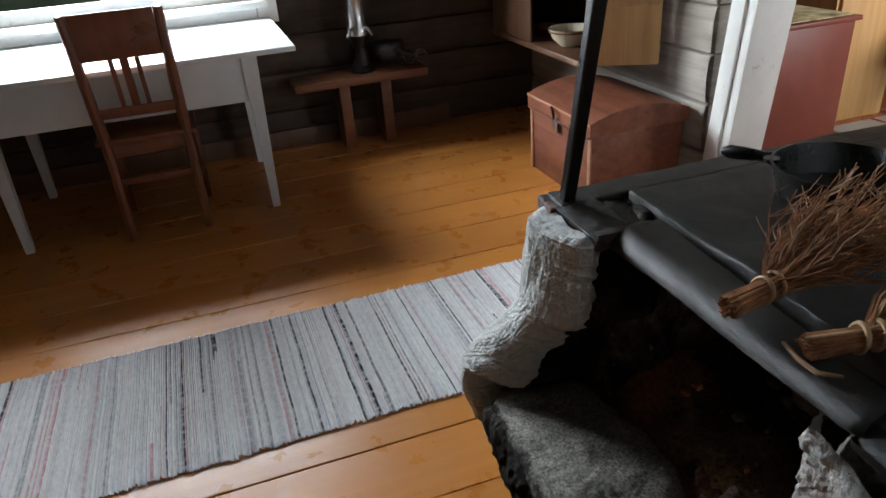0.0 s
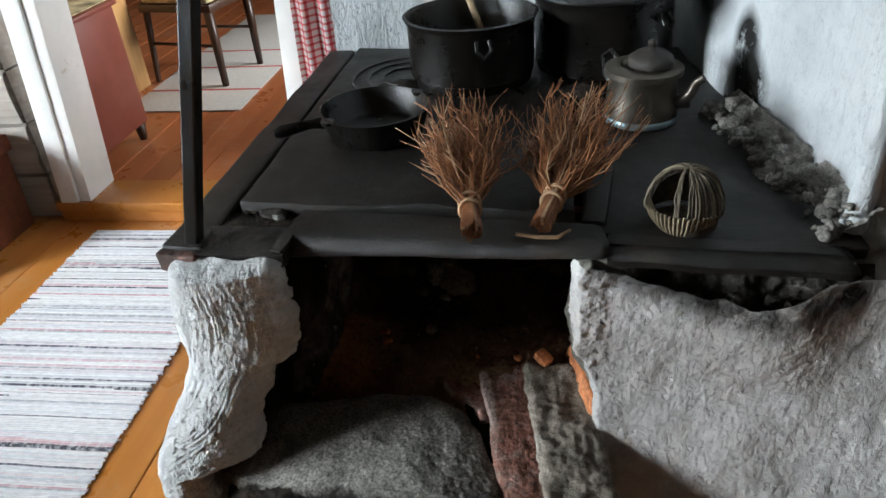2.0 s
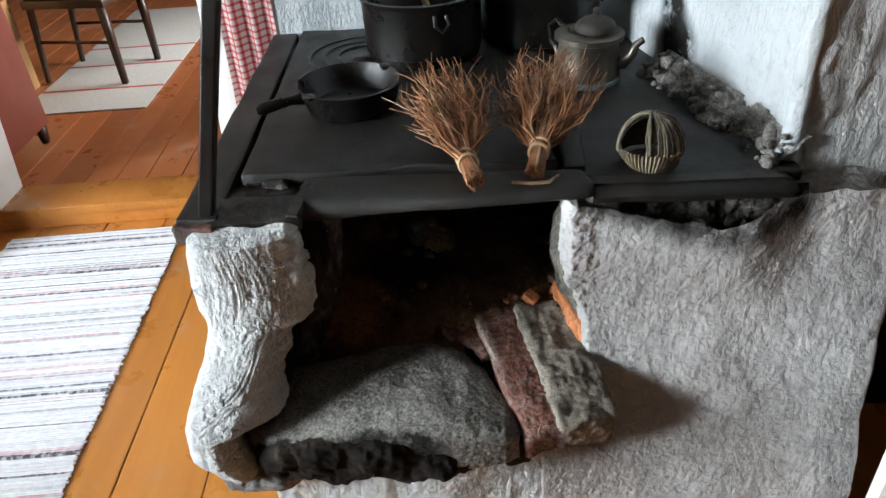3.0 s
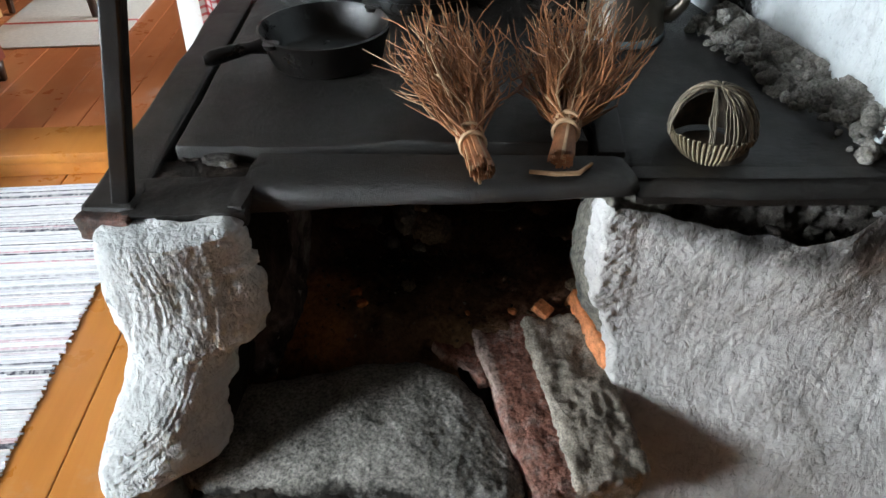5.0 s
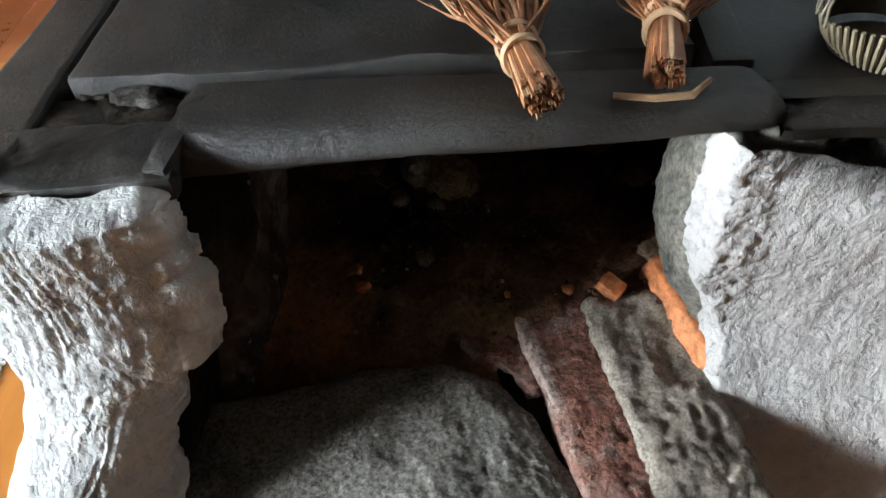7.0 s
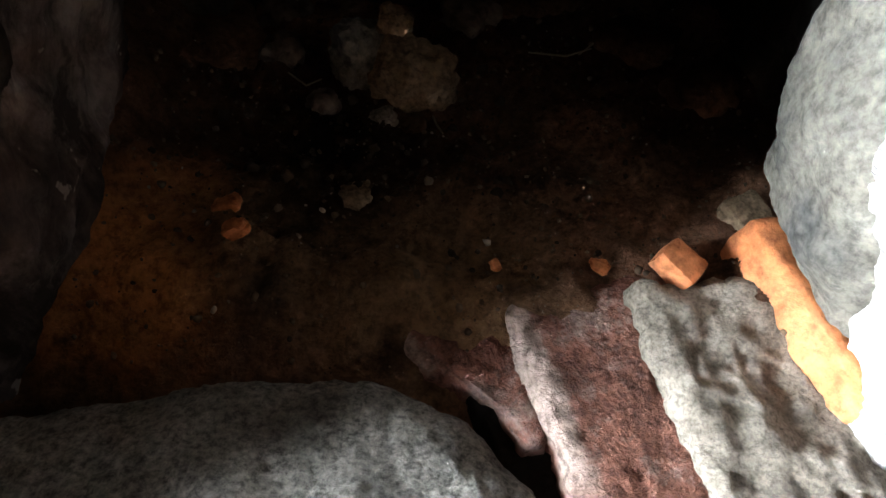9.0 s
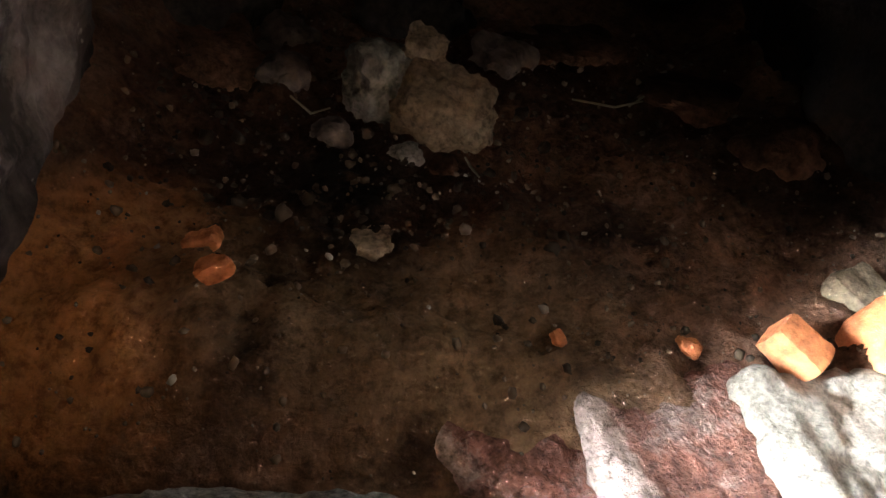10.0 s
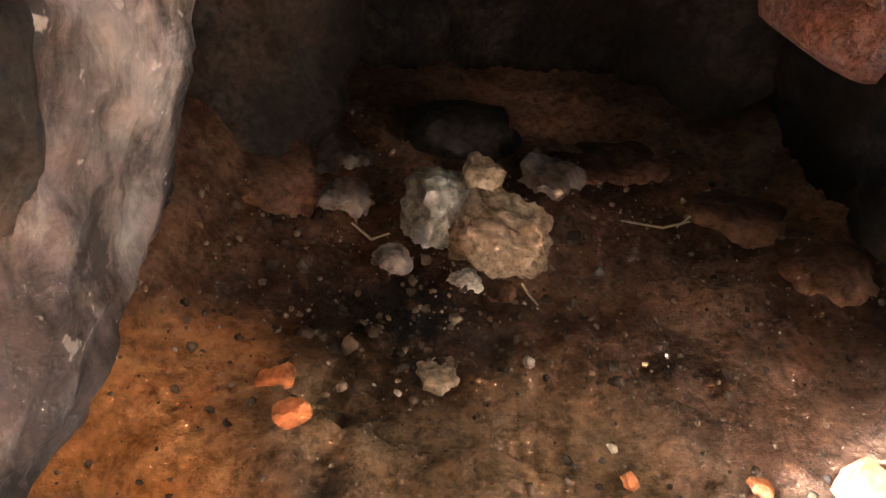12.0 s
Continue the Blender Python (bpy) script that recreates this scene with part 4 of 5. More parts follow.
part("front_bar", bar_profile(0.176, 0.612, 0.043, 0.128, TOP - 0.021, TOP + 0.012, 110, 0.028, 0.012), IRON_BAR, stove, "worn rounded iron front bar")
part("front_bar", bar_profile(0.622, 0.915, 0.066, 0.12, TOP - 0.012, TOP + 0.003), IRON, stove)
part("right_plate", slanted(0.60, 0.955, 0.122, 0.95, TOP - 0.02, TOP + 0.002, 0.004, -0.07, 0.004), IRON, stove, "sooty iron side plate")
part("seam_bar", slanted(0.575, 0.61, 0.137, 0.42, TOP - 0.01, TOP + 0.012, 0.006, 0.06), IRON_BAR, stove)
for r in (0.125, 0.092, 0.06):
    bm = bmesh.new()
    lathe(bm, [(r - 0.004, 0.0), (r - 0.003, 0.003), (r + 0.003, 0.003), (r + 0.004, 0.0)], 56)
    part("burner_ring", bm, IRON_BAR, stove, "", pose(0.20, 0.70, TOP + 0.016))
bm = bmesh.new()
for i in range(22):
    x, y, z = 0.64 + 0.30 * random.random(), 0.062 + 0.02 * random.random(), 0.757 + 0.035 * random.random()
    q = lump([0.004 + 0.008 * random.random() for _ in range(3)], i * 1.3, 2, 0.45, 0.25)
    q.transform(pose(x, y, z, 360 * random.random(), 0, 360 * random.random()))
    me = bpy.data.meshes.new("t")
    q.to_mesh(me)
    q.free()
    bm.from_mesh(me)
    bpy.data.meshes.remove(me)
tagged(part("broken_edge", bm, SOOTY_MORTAR, stove, "sooty broken masonry under the plate"), kind="stuff")
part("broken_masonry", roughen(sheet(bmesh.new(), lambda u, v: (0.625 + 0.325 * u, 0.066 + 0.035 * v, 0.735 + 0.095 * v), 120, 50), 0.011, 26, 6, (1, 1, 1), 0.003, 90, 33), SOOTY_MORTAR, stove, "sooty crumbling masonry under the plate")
part("plate_back", box(bmesh.new(), 0.02, 0.80, 0.25, 0.95, TOP - 0.03, TOP - 0.014), BLACK_STONE, stove)

# chimney breast with limewashed walls
chimney = thing("chimney_breast", "limewashed plaster chimney breast with sooty stains", "chimney", pose(0, 0, 0))


def wall_strip(x0, y0, x1, y1, z0, z1, step=0.012, bulge=0.012, stroke=0.0007):
    n, k = max(2, int(math.hypot(x1 - x0, y1 - y0) / step)), int((z1 - z0) / (step * 1.3))
    dx, dy = x1 - x0, y1 - y0
    L = math.hypot(dx, dy)
    nx, ny = dy / L, -dx / L

    def f(u, v):
        z = z0 + (z1 - z0) * v
        p = (x0 + dx * u, y0 + dy * u, z)
        d = bulge * fbm(p, 3.5, 4) + stroke * fbm((p[0] * 40, p[1] * 40, p[2] * 12), 1.0, 3)
        return (p[0] + nx * d, p[1] + ny * d, z)
    return sheet(bmesh.new(), f, n, k)


part("back_wall", wall_strip(-0.045, 0.905, 0.76, 1.0, TOP - 0.03, 1.75), PLASTER_WALL, chimney, "white limewashed wall behind the pots")
part("side_wall", wall_strip(0.755, 1.0, 0.938, 0.155, TOP - 0.03, 1.75), PLASTER_WALL, chimney)
bm = wall_strip(0.935, 0.155, 1.7, 0.23, TOP - 0.08, 1.75, 0.008, 0.012, 0.004)
roughen(bm, 0.004, 45, 4, (1, 1, 0.7))
part("front_wall", bm, PLASTER_TROWEL, chimney, "roughly trowelled grey plaster")
n = 60
edge = [(0.9345 + 0.004 * fbm((0, 1, z), 5, 4), 0.166 + 0.004 * fbm((2, 0, z), 5, 4), z) for z in (TOP - 0.04 + 0.95 * k / n for k in range(n + 1))]
part("corner_edge", roughen(tube(bmesh.new(), edge, [0.016] * (n + 1), 18), 0.003, 30, 4), PLASTER_WALL, chimney, "rounded limewashed corner")
part("core", box(bmesh.new(), 1.02, 1.7, 0.26, 1.3, 0.80, CEIL), PLASTER_WALL, chimney, "", None, False)
part("core", box(bmesh.new(), -0.055, 1.02, 1.03, 1.3, 0.0, CEIL), PLASTER_WALL, chimney, "", None, False)
part("hood", box(bmesh.new(), 0.82, 1.7, 0.18, 1.03, 1.74, CEIL), PLASTER_WALL, chimney, "", None, False)
bm = bmesh.new()
part("plaster_fillet", roughen(sheet(bmesh.new(), lambda u, v: (0.899 - 0.118 * u + 0.058 * v, 0.135 + 0.425 * u + 0.012 * v, TOP - 0.01 + 0.055 * v ** 1.2), 220, 44), 0.010, 30, 5, (1, 1, 1), 0.003, 110), DIRTY_MORTAR, chimney, "crumbling mortar fillet")
for i in range(170):
    k = 0.06 + 0.94 * i / 169
    d = 0.035 * random.random()
    x, y = 0.902 - 0.122 * k + d * 0.9, 0.10 + 0.45 * k
    s = 0.0018 + 0.0085 * random.random() ** 2.5
    q = lump([s * (0.7 + 0.6 * random.random()) for _ in range(3)], i * 0.7, 2, 0.45, 0.25)
    q.transform(pose(x, y, TOP + d * 1.1 + 0.008 * random.random(), 360 * random.random(), 0, 360 * random.random()))
    me = bpy.data.meshes.new("t")
    q.to_mesh(me)
    q.free()
    bm.from_mesh(me)
    bpy.data.meshes.remove(me)
tagged(part("crumbled_skirt", bm, DIRTY_MORTAR, chimney, "crumbled plaster along the wall's foot"), kind="stuff")

# iron post at the corner
def slender_post(x, y, half, z0, z1, lean):
    bm = box(bmesh.new(), x - half, x + half, y - half, y + half, z0, z1, 0.003)
    for v in bm.verts:
        v.co.x += lean * (v.co.z - TOP)
    return bm


bm = slender_post(0.041, 0.038, 0.0108, TOP - 0.03, CEIL, 0.27)
post = tagged(part("iron_post", bm, IRON_PAN, None, "", None, False), "black forged square iron post standing on the stove corner", "iron post")

# ---- loose things in the hearth ----


def chunk(name, label, category, size, at, rot, seed, material, sub=3, amp=0.3):
    return tagged(part(name, roughen(lump(size, seed, sub + 1, amp, 0.65), 0.14 * size[0], 2.2 / size[0], 5), material, None, "", pose(*at, *rot)), label, category)


def ash_z(x, y):
    return ash((x - 0.05) / (0.54 + 0.12 * smooth01(((y + 0.02) / 0.68 - 0.16) / 0.12)), (y + 0.02) / 0.68)[2]


chunk("rubble_stone", "pale lump of mortar lying on the ash", "stone", (0.022, 0.017, 0.024), (0.334, 0.297, ash_z(0.334, 0.297) + 0.02), (0, 0, 30), 4, STONE_PALE, 4)
chunk("rubble_stone", "brown broken stone lying on the ash", "stone", (0.028, 0.02, 0.018), (0.370, 0.28, ash_z(0.370, 0.28) + 0.013), (20, 10, -10), 6, TAN, 4)
chunk("rubble_stone", "small tan stone on the rubble", "stone", (0.012, 0.01, 0.01), (0.354, 0.302, ash_z(0.354, 0.302) + 0.034), (20, 10, -10), 7, TAN)
chunk("ash_lump", "brown crumbly ash lump", "ash lump", (0.012, 0.011, 0.006), (0.340, 0.19, ash_z(0.340, 0.19) + 0.001), (0, 0, 20), 11, TAN)
for x, y, s, lab in ((0.263, 0.164, 0.008, "orange"), (0.277, 0.136, 0.008, "yellowish orange"), (0.429, 0.136, 0.004, "orange"), (0.493, 0.145, 0.007, "orange")):
    chunk("brick_fragment", lab + " brick fragment lying in the ash", "brick fragment", (s, s * 0.7, s * 0.6), (x, y, ash_z(x, y) + s * 0.3), (0, 20, 70 * x * 10), x * 50, ORANGE, 2, 0.25)


def scattered(count, x0, x1, y0, y1, small, large, seed, sub=1, power=4):
    """Many crumbs lying on the ash, in one mesh."""
    rng = random.Random(seed)
    bm = bmesh.new()
    for i in range(count):
        x, y = x0 + (x1 - x0) * rng.random(), y0 + (y1 - y0) * rng.random()
        s = small + (large - small) * rng.random() ** power
        q = lump([s * (0.7 + 0.6 * rng.random()) for _ in range(3)], i * 1.37 + seed, sub, 0.5, 0.4)
        q.transform(pose(x, y, ash_z(x, y) + s * 0.3, 360 * rng.random(), 360 * rng.random(), 0))
        me = bpy.data.meshes.new("t")
        q.to_mesh(me)
        q.free()
        bm.from_mesh(me)
        bpy.data.meshes.remove(me)
    return bm


bm = scattered(1500, 0.18, 0.62, 0.08, 0.45, 0.0006, 0.0024, 3)
gr = Mat("ash_grit", 0.9)
grit_mat = gr.done(gr.ramp(gr.island(), (0.0, (0.05, 0.034, 0.024)), (0.5, (0.14, 0.095, 0.062)), (0.97, (0.16, 0.11, 0.075)), (0.998, (0.34, 0.29, 0.24))))
tagged(part("ash_grit", bm, grit_mat, None), "small grit and charcoal crumbs on the ash", "grit", kind="stuff")

tagged(part("hearth_rubble", scattered(220, 0.21, 0.44, 0.19, 0.31, 0.001, 0.0034, 8, 2, 3), RUBBLE_ASH, None), "sooty pebbles and mortar crumbs lying in the ash", "rubble", kind="stuff")
tagged(part("hearth_rubble", scattered(300, 0.24, 0.60, 0.13, 0.42, 0.0008, 0.0026, 9, 1, 3), RUBBLE_ASH, None), "scattered brown crumbs and pebbles in the ash", "rubble", kind="stuff")
for lab, pts in (("short pale straw lying in the ash", ((0.279, 0.285), (0.292, 0.283), (0.302, 0.291))), ("thin dry straw lying in the ash", ((0.455, 0.335), (0.485, 0.337), (0.505, 0.345))),
                 ("thin straw leaning in the ash", ((0.495, 0.34), (0.51, 0.355), (0.523, 0.372))), ("small straw beside the lump", ((0.385, 0.262), (0.388, 0.252), (0.393, 0.243)))):
    tagged(part("straw", tube(bmesh.new(), [(x, y, ash_z(x, y) + 0.004) for x, y in pts], [0.0007, 0.0009, 0.0006], 5), STRAW), lab, "straw")

# ---- things on the stove ----


def frying_pan():
    t = thing("frying_pan", "black cast iron frying pan standing on the stove plate", "frying pan", pose(0.212, 0.402, TOP + 0.016, 0, 0, 0) @ Matrix.Diagonal((0.95, 0.95, 1.08, 1)))
    lathe_rows = [(0.0, 0.0), (0.083, 0.0), (0.088, 0.004), (0.102, 0.046), (0.104, 0.048), (0.100, 0.049), (0.097, 0.045), (0.084, 0.008), (0.08, 0.005), (0.0, 0.005)]
    part("bowl", lathe(bmesh.new(), lathe_rows, 64), IRON_PAN, t)
    a = Vector((0.048 - 0.212, 0.302 - 0.402, 0)).normalized()
    pts = [a * 0.098 + Vector((0, 0, 0.036)), a * 0.12 + Vector((0, 0, 0.037)), a * 0.15 + Vector((0, 0, 0.036)), a * 0.178 + Vector((0, 0, 0.034)), a * 0.19 + Vector((0, 0, 0.033))]
    part("handle", tube(bmesh.new(), pts, [0.012, 0.008, 0.010, 0.011, 0.006], 10), IRON_PAN, t)
    for s in (50, -130):
        q = lathe(bmesh.new(), [(0.0, -0.004), (0.011, -0.004), (0.013, 0.002), (0.0, 0.002)], 12)
        part("pouring_lip", q, IRON_PAN, t, "", pose(0.101 * math.cos(radians(s)), 0.101 * math.sin(radians(s)), 0.046))


frying_pan()


def pot(name, label, at, r, h, lid, mat):
    t = thing(name, label, "cooking pot", pose(*at))
    part("body", lathe(bmesh.new(), [(0, 0), (r * 0.94, 0), (r * 0.96, 0.004), (r * 0.97, 0.02), (r * 1.0, 0.022), (r * 1.01, h * 0.9), (r * 1.05, h * 0.96), (r * 1.07, h), (r * 1.02, h + 0.002), (r * 0.98, h * 0.95), (r * 0.97, 0.02), (r * 0.9, 0.008), (0, 0.008)], 64), mat, t)
    for s in ((-70, 110) if not lid else (-35, 145)):
        a = radians(s)
        c = Vector((r * 1.03 * math.cos(a), r * 1.03 * math.sin(a), h * 0.72))
        tan = Vector((-math.sin(a), math.cos(a), 0))
        out = Vector((math.cos(a), math.sin(a), 0))
        part("ear", tube(bmesh.new(), [c + tan * 0.012 + Vector((0, 0, 0.016)), c + tan * 0.014 + out * 0.012, c + out * 0.015 - Vector((0, 0, 0.012)), c - tan * 0.014 + out * 0.012, c - tan * 0.012 + Vector((0, 0, 0.016))], 0.004, 8), mat, t)
    if lid:
        li = part("lid", lathe(bmesh.new(), [(r * 1.08, h + 0.002), (r * 1.08, h + 0.008), (r * 0.98, h + 0.014), (r * 0.9, h + 0.012), (r * 0.6, h + 0.02), (0.02, h + 0.028), (0, h + 0.028)], 64), mat, t)
        part("lid_handle", tube(bmesh.new(), [(-0.025, 0, h + 0.026), (-0.022, 0, h + 0.048), (0, 0, h + 0.056), (0.022, 0, h + 0.048), (0.025, 0, h + 0.026)], 0.0055, 8), mat, li)
    return t


pot("iron_pot", "black iron pot with a wooden spoon in it", (0.335, 0.695, TOP + 0.016), 0.128, 0.135, False, IRON_PAN)
pot("iron_pot", "large black iron pot with a flat lid", (0.595, 0.795, TOP + 0.004), 0.138, 0.165, True, IRON_PAN)
sp = thing("wooden_spoon", "pale wooden spoon leaning in the pot", "spoon", pose(0, 0, 0))
part("handle", tube(bmesh.new(), [(0.36, 0.77, TOP + 0.05), (0.31, 0.79, TOP + 0.17), (0.26, 0.81, TOP + 0.28), (0.225, 0.825, TOP + 0.36)], [0.008, 0.007, 0.008, 0.009], 8), SPOON_WOOD, sp)
part("bowl", lump((0.03, 0.022, 0.012), 3, 3, 0.02), SPOON_WOOD, sp, "", pose(0.37, 0.765, TOP + 0.035, 0, 60, 0))


def kettle():
    t = thing("kettle", "dented tarnished tin coffee kettle with black lid", "kettle", pose(0.672, 0.524, TOP + 0.004) @ Matrix.Scale(0.82, 4))
    part("body", lathe(bmesh.new(), [(0, 0), (0.078, 0), (0.08, 0.004), (0.077, 0.03), (0.074, 0.06), (0.07, 0.098), (0.072, 0.104), (0.0, 0.104)], 48), TIN, t)
    part("foot_band", lathe(bmesh.new(), [(0.0802, 0.002), (0.0815, 0.006), (0.0800, 0.014), (0.0785, 0.016)], 48), mat_plain("blue_grey_band", (0.2, 0.26, 0.28), 0.4, 0.6), t)
    part("rim", lathe(bmesh.new(), [(0.0725, 0.10), (0.082, 0.104), (0.082, 0.116), (0.07, 0.120), (0.05, 0.122), (0.045, 0.118), (0.0, 0.118)], 48), TIN, t)
    li = part("lid", lathe(bmesh.new(), [(0.046, 0.123), (0.048, 0.13), (0.044, 0.142), (0.03, 0.152), (0.012, 0.157), (0.007, 0.162), (0.010, 0.17), (0.006, 0.176), (0.0, 0.177)], 32), mat_iron("dark_tin_lid", 0.022, 0.4, 0.3), t, "dark tin lid", pose(0.012, -0.01, 0))
    part("spout", tube(bmesh.new(), [(0.045, -0.035, 0.045), (0.07, -0.05, 0.052), (0.085, -0.058, 0.072), (0.092, -0.062, 0.096), (0.106, -0.066, 0.108)], [0.017, 0.014, 0.011, 0.009, 0.008], 12), TIN, t, "", pose(0.012, 0.02, 0))
    part("handle", tube(bmesh.new(), [(-0.05, 0.05, 0.112), (-0.07, 0.075, 0.128), (-0.085, 0.09, 0.11), (-0.08, 0.085, 0.07), (-0.055, 0.058, 0.04)], 0.006, 8), IRON_PAN, t)


kettle()


def twig_bundle(label, base, tip, spread, n, seed):
    rng = random.Random(seed)
    t = thing("twig_whisk", label, "twig whisk", pose(*base), "twig whisks on the stove")
    d = Vector(tip) - Vector(base)
    L = d.length
    d = d.normalized()
    side = d.cross(Vector((0, 0, 1))).normalized()
    up = side.cross(d)
    tie = 0.062
    for i in range(n):
        bm = bmesh.new()
        a, r = 2 * math.pi * rng.random(), math.sqrt(rng.random())
        o = side * math.cos(a) * r + up * math.sin(a) * r
        start = o * 0.0135 + d * (-0.006 + 0.02 * rng.random())
        mid = o * 0.0105 + d * tie
        s1 = rng.gauss(0, 0.45) + 0.75 * math.cos(a) * r
        ln = L * (0.55 + 0.45 * rng.random())
        end = d * ln + side * spread * s1 + up * (0.008 + 0.072 * rng.random() ** 1.2 * (1 if i % 4 else 0.2))
        pts = [start, mid]
        for k in (0.25, 0.45, 0.62, 0.8):
            bow = math.sin(math.pi * k) * 0.35
            pts.append(mid.lerp(end, k) + side * (rng.gauss(0, 0.006) + spread * s1 * bow * 0.5) + up * (rng.gauss(0.004, 0.004)))
        pts.append(end)
        for p in pts:
            p.z = max(p.z, 0.004 - base[2] + TOP + 0.012)
        th = 0.0009 + 0.0006 * rng.random()
        tube(bm, pts, [th * 1.7, th * 1.4, th * 1.1, th, th * 0.9, th * 0.7, th * 0.5], 4, False)
        for _ in range(rng.randint(2, 5)):
            f = pts[rng.randint(2, 5)]
            g = f + d * (0.02 + 0.035 * rng.random()) + side * (rng.gauss(0, 0.014) + 0.012 * s1) + up * rng.gauss(0.008, 0.011)
            g.z = max(g.z, 0.004 - base[2] + TOP + 0.012)
            tube(bm, [f, f.lerp(g, 0.5) + side * rng.gauss(0, 0.003), g], [th * 0.7, th * 0.6, th * 0.4], 4, False)
        part("twig", bm, TWIG_PALE if i % 6 == 0 else TWIG, t)
    for k in (tie - 0.01, tie + 0.008):
        c = d * k
        ring = [c + (side * math.cos(a) + up * math.sin(a)) * 0.0145 + d * 0.004 * math.sin(a) for a in (2 * math.pi * j / 20 for j in range(21))]
        part("binding", tube(bmesh.new(), ring, 0.003, 6, False), TWIG_PALE, t, "twisted pale root binding")
    return t


twig_bundle("bundle of dry reddish birch twigs tied with root binding", (0.446, 0.056, TOP + 0.034), (0.385, 0.335, TOP + 0.055), 0.05, 180, 5)
twig_bundle("second bundle of thin dry brown birch twigs tied together", (0.534, 0.087, TOP + 0.032), (0.588, 0.375, TOP + 0.06), 0.066, 180, 8)


def straw_basket():
    """A small round basket: a fan of pale splints below, a dome of thin bent ribs above, its mouth open in front."""
    rng = random.Random(12)
    t = thing("straw_basket", "small dusty basket of bent straw ribs standing on the plate", "basket", pose(0.720, 0.162, TOP + 0.004, 0, 0, -8))
    r, h = 0.047, 0.074
    for i in range(30):
        a = math.pi * (0.92 + 1.16 * i / 29)
        x, y = r * math.cos(a), 1.15 * r * math.sin(a)
        k = 0.024 + 0.010 * abs(math.sin(a)) + 0.003 * rng.random()
        part("splint", tube(bmesh.new(), [(x * 0.72, y * 0.8, 0.001), (x * 0.92, y * 0.95, k * 0.45), (x * 1.06, y * 1.04, k)], [0.0017, 0.0022, 0.0018], 5), STRAW, t)

    def rib(a, thick, mat, lean=0.0, top=1.0):
        pts = []
        for j in range(12):
            b = 0.5 * math.pi * top * j / 11
            q = math.cos(b) ** 0.8 if b < 1.57 else 0.0
            pts.append((r * 1.08 * math.cos(a) * q + lean * math.sin(b) + rng.gauss(0, 0.0006), 1.15 * r * math.sin(a) * q + 0.012 * math.sin(b), 0.022 + (h - 0.022) * math.sin(b) + rng.gauss(0, 0.0006)))
        part("rib", tube(bmesh.new(), pts, thick, 5), mat, t)
    for i in range(46):                # the closed side and the back
        a = math.pi * (-0.46 + 1.42 * i / 45)
        rib(a, 0.0008 + 0.0007 * rng.random(), (mat_straw2, basket_dark, mat_straw2, STRAW, basket_dark)[i % 5], 0.002)
    for a in (1.44, 1.46, 1.475, 1.09, 1.05):  # the mouth's stem and hoop
        rib(math.pi * a, 0.0015, mat_straw2, -0.004)
    def inner(u, v):
        a, b = math.pi * (-0.44 + 1.36 * u), 0.5 * math.pi * 0.97 * v
        return (r * math.cos(a) * math.cos(b), 1.08 * r * math.sin(a) * math.cos(b) + 0.010 * math.sin(b), 0.004 + (h - 0.01) * math.sin(b))
    # a sheet in the darker straw fills the inside behind the ribs
    part("weave", sheet(bmesh.new(), inner, 40, 16), basket_dark, t, "dark woven inside")
    part("bottom", lathe(bmesh.new(), [(0.0, 0.0), (r * 0.8, 0.0), (r * 0.82, 0.003), (0.0, 0.004)], 24), basket_dark, t)


basket_dark = mat_plain("dark_straw", (0.06, 0.045, 0.03), 0.85, 0, 0.5, 90)
mat_straw2 = mat_plain("grey_straw", (0.15, 0.122, 0.082), 0.7, 0, 0.4, 50)
straw_basket()
tagged(part("stray_twig", tube(bmesh.new(), [(0.50, 0.088, TOP + 0.014), (0.53, 0.083, TOP + 0.014), (0.556, 0.084, TOP + 0.015), (0.572, 0.1, TOP + 0.018)], [0.0025, 0.003, 0.003, 0.002], 6), TWIG_PALE), "single pale peeled twig lying on the bar", "twig")

# ---- things in the room ----


def rug():
    rng = random.Random(4)
    t = thing("rag_rug", "long striped rag rug in white grey and black", "rug", ROOM @ pose(-0.87, 0, 0, 0, 0, 0.6))
    y, end = -2.6, 1.40
    bm = bmesh.new()
    while y < end:
        w = 0.0035 + 0.0055 * rng.random()
        e0, e1 = -0.325 + rng.gauss(0, 0.004), 0.325 + rng.gauss(0, 0.004)
        h = 0.006 + 0.003 * rng.random()
        cuts = sorted([e0, e1] + [rng.uniform(e0, e1) for _ in range(rng.choice((0, 0, 0, 1)))])
        for c0, c1 in zip(cuts, cuts[1:]):
            n = max(2, int((c1 - c0) / 0.03))
            rows = []
            for i in range(n + 1):
                x = c0 + (c1 - c0) * i / n
                z = 0.0012 * noise.noise(Vector((x * 30, y * 50, 0)))
                dy = 0.0025 * noise.noise(Vector((x * 6, y * 3, 4))) + 0.0012 * noise.noise(Vector((x * 40, y * 9, 2)))
                rows.append([bm.verts.new((x, y + dy + w * q, max(0.001, h * p + z * (p > 0)))) for q, p in ((-0.05, 0), (0.2, 0.8), (0.5, 1), (0.8, 0.8), (1.05, 0))])
            for a, b in zip(rows, rows[1:]):
                for j in range(4):
                    bm.faces.new((a[j], b[j], b[j + 1], a[j + 1]))
        y += w
    part("weave", bm, RUG, t)


rug()


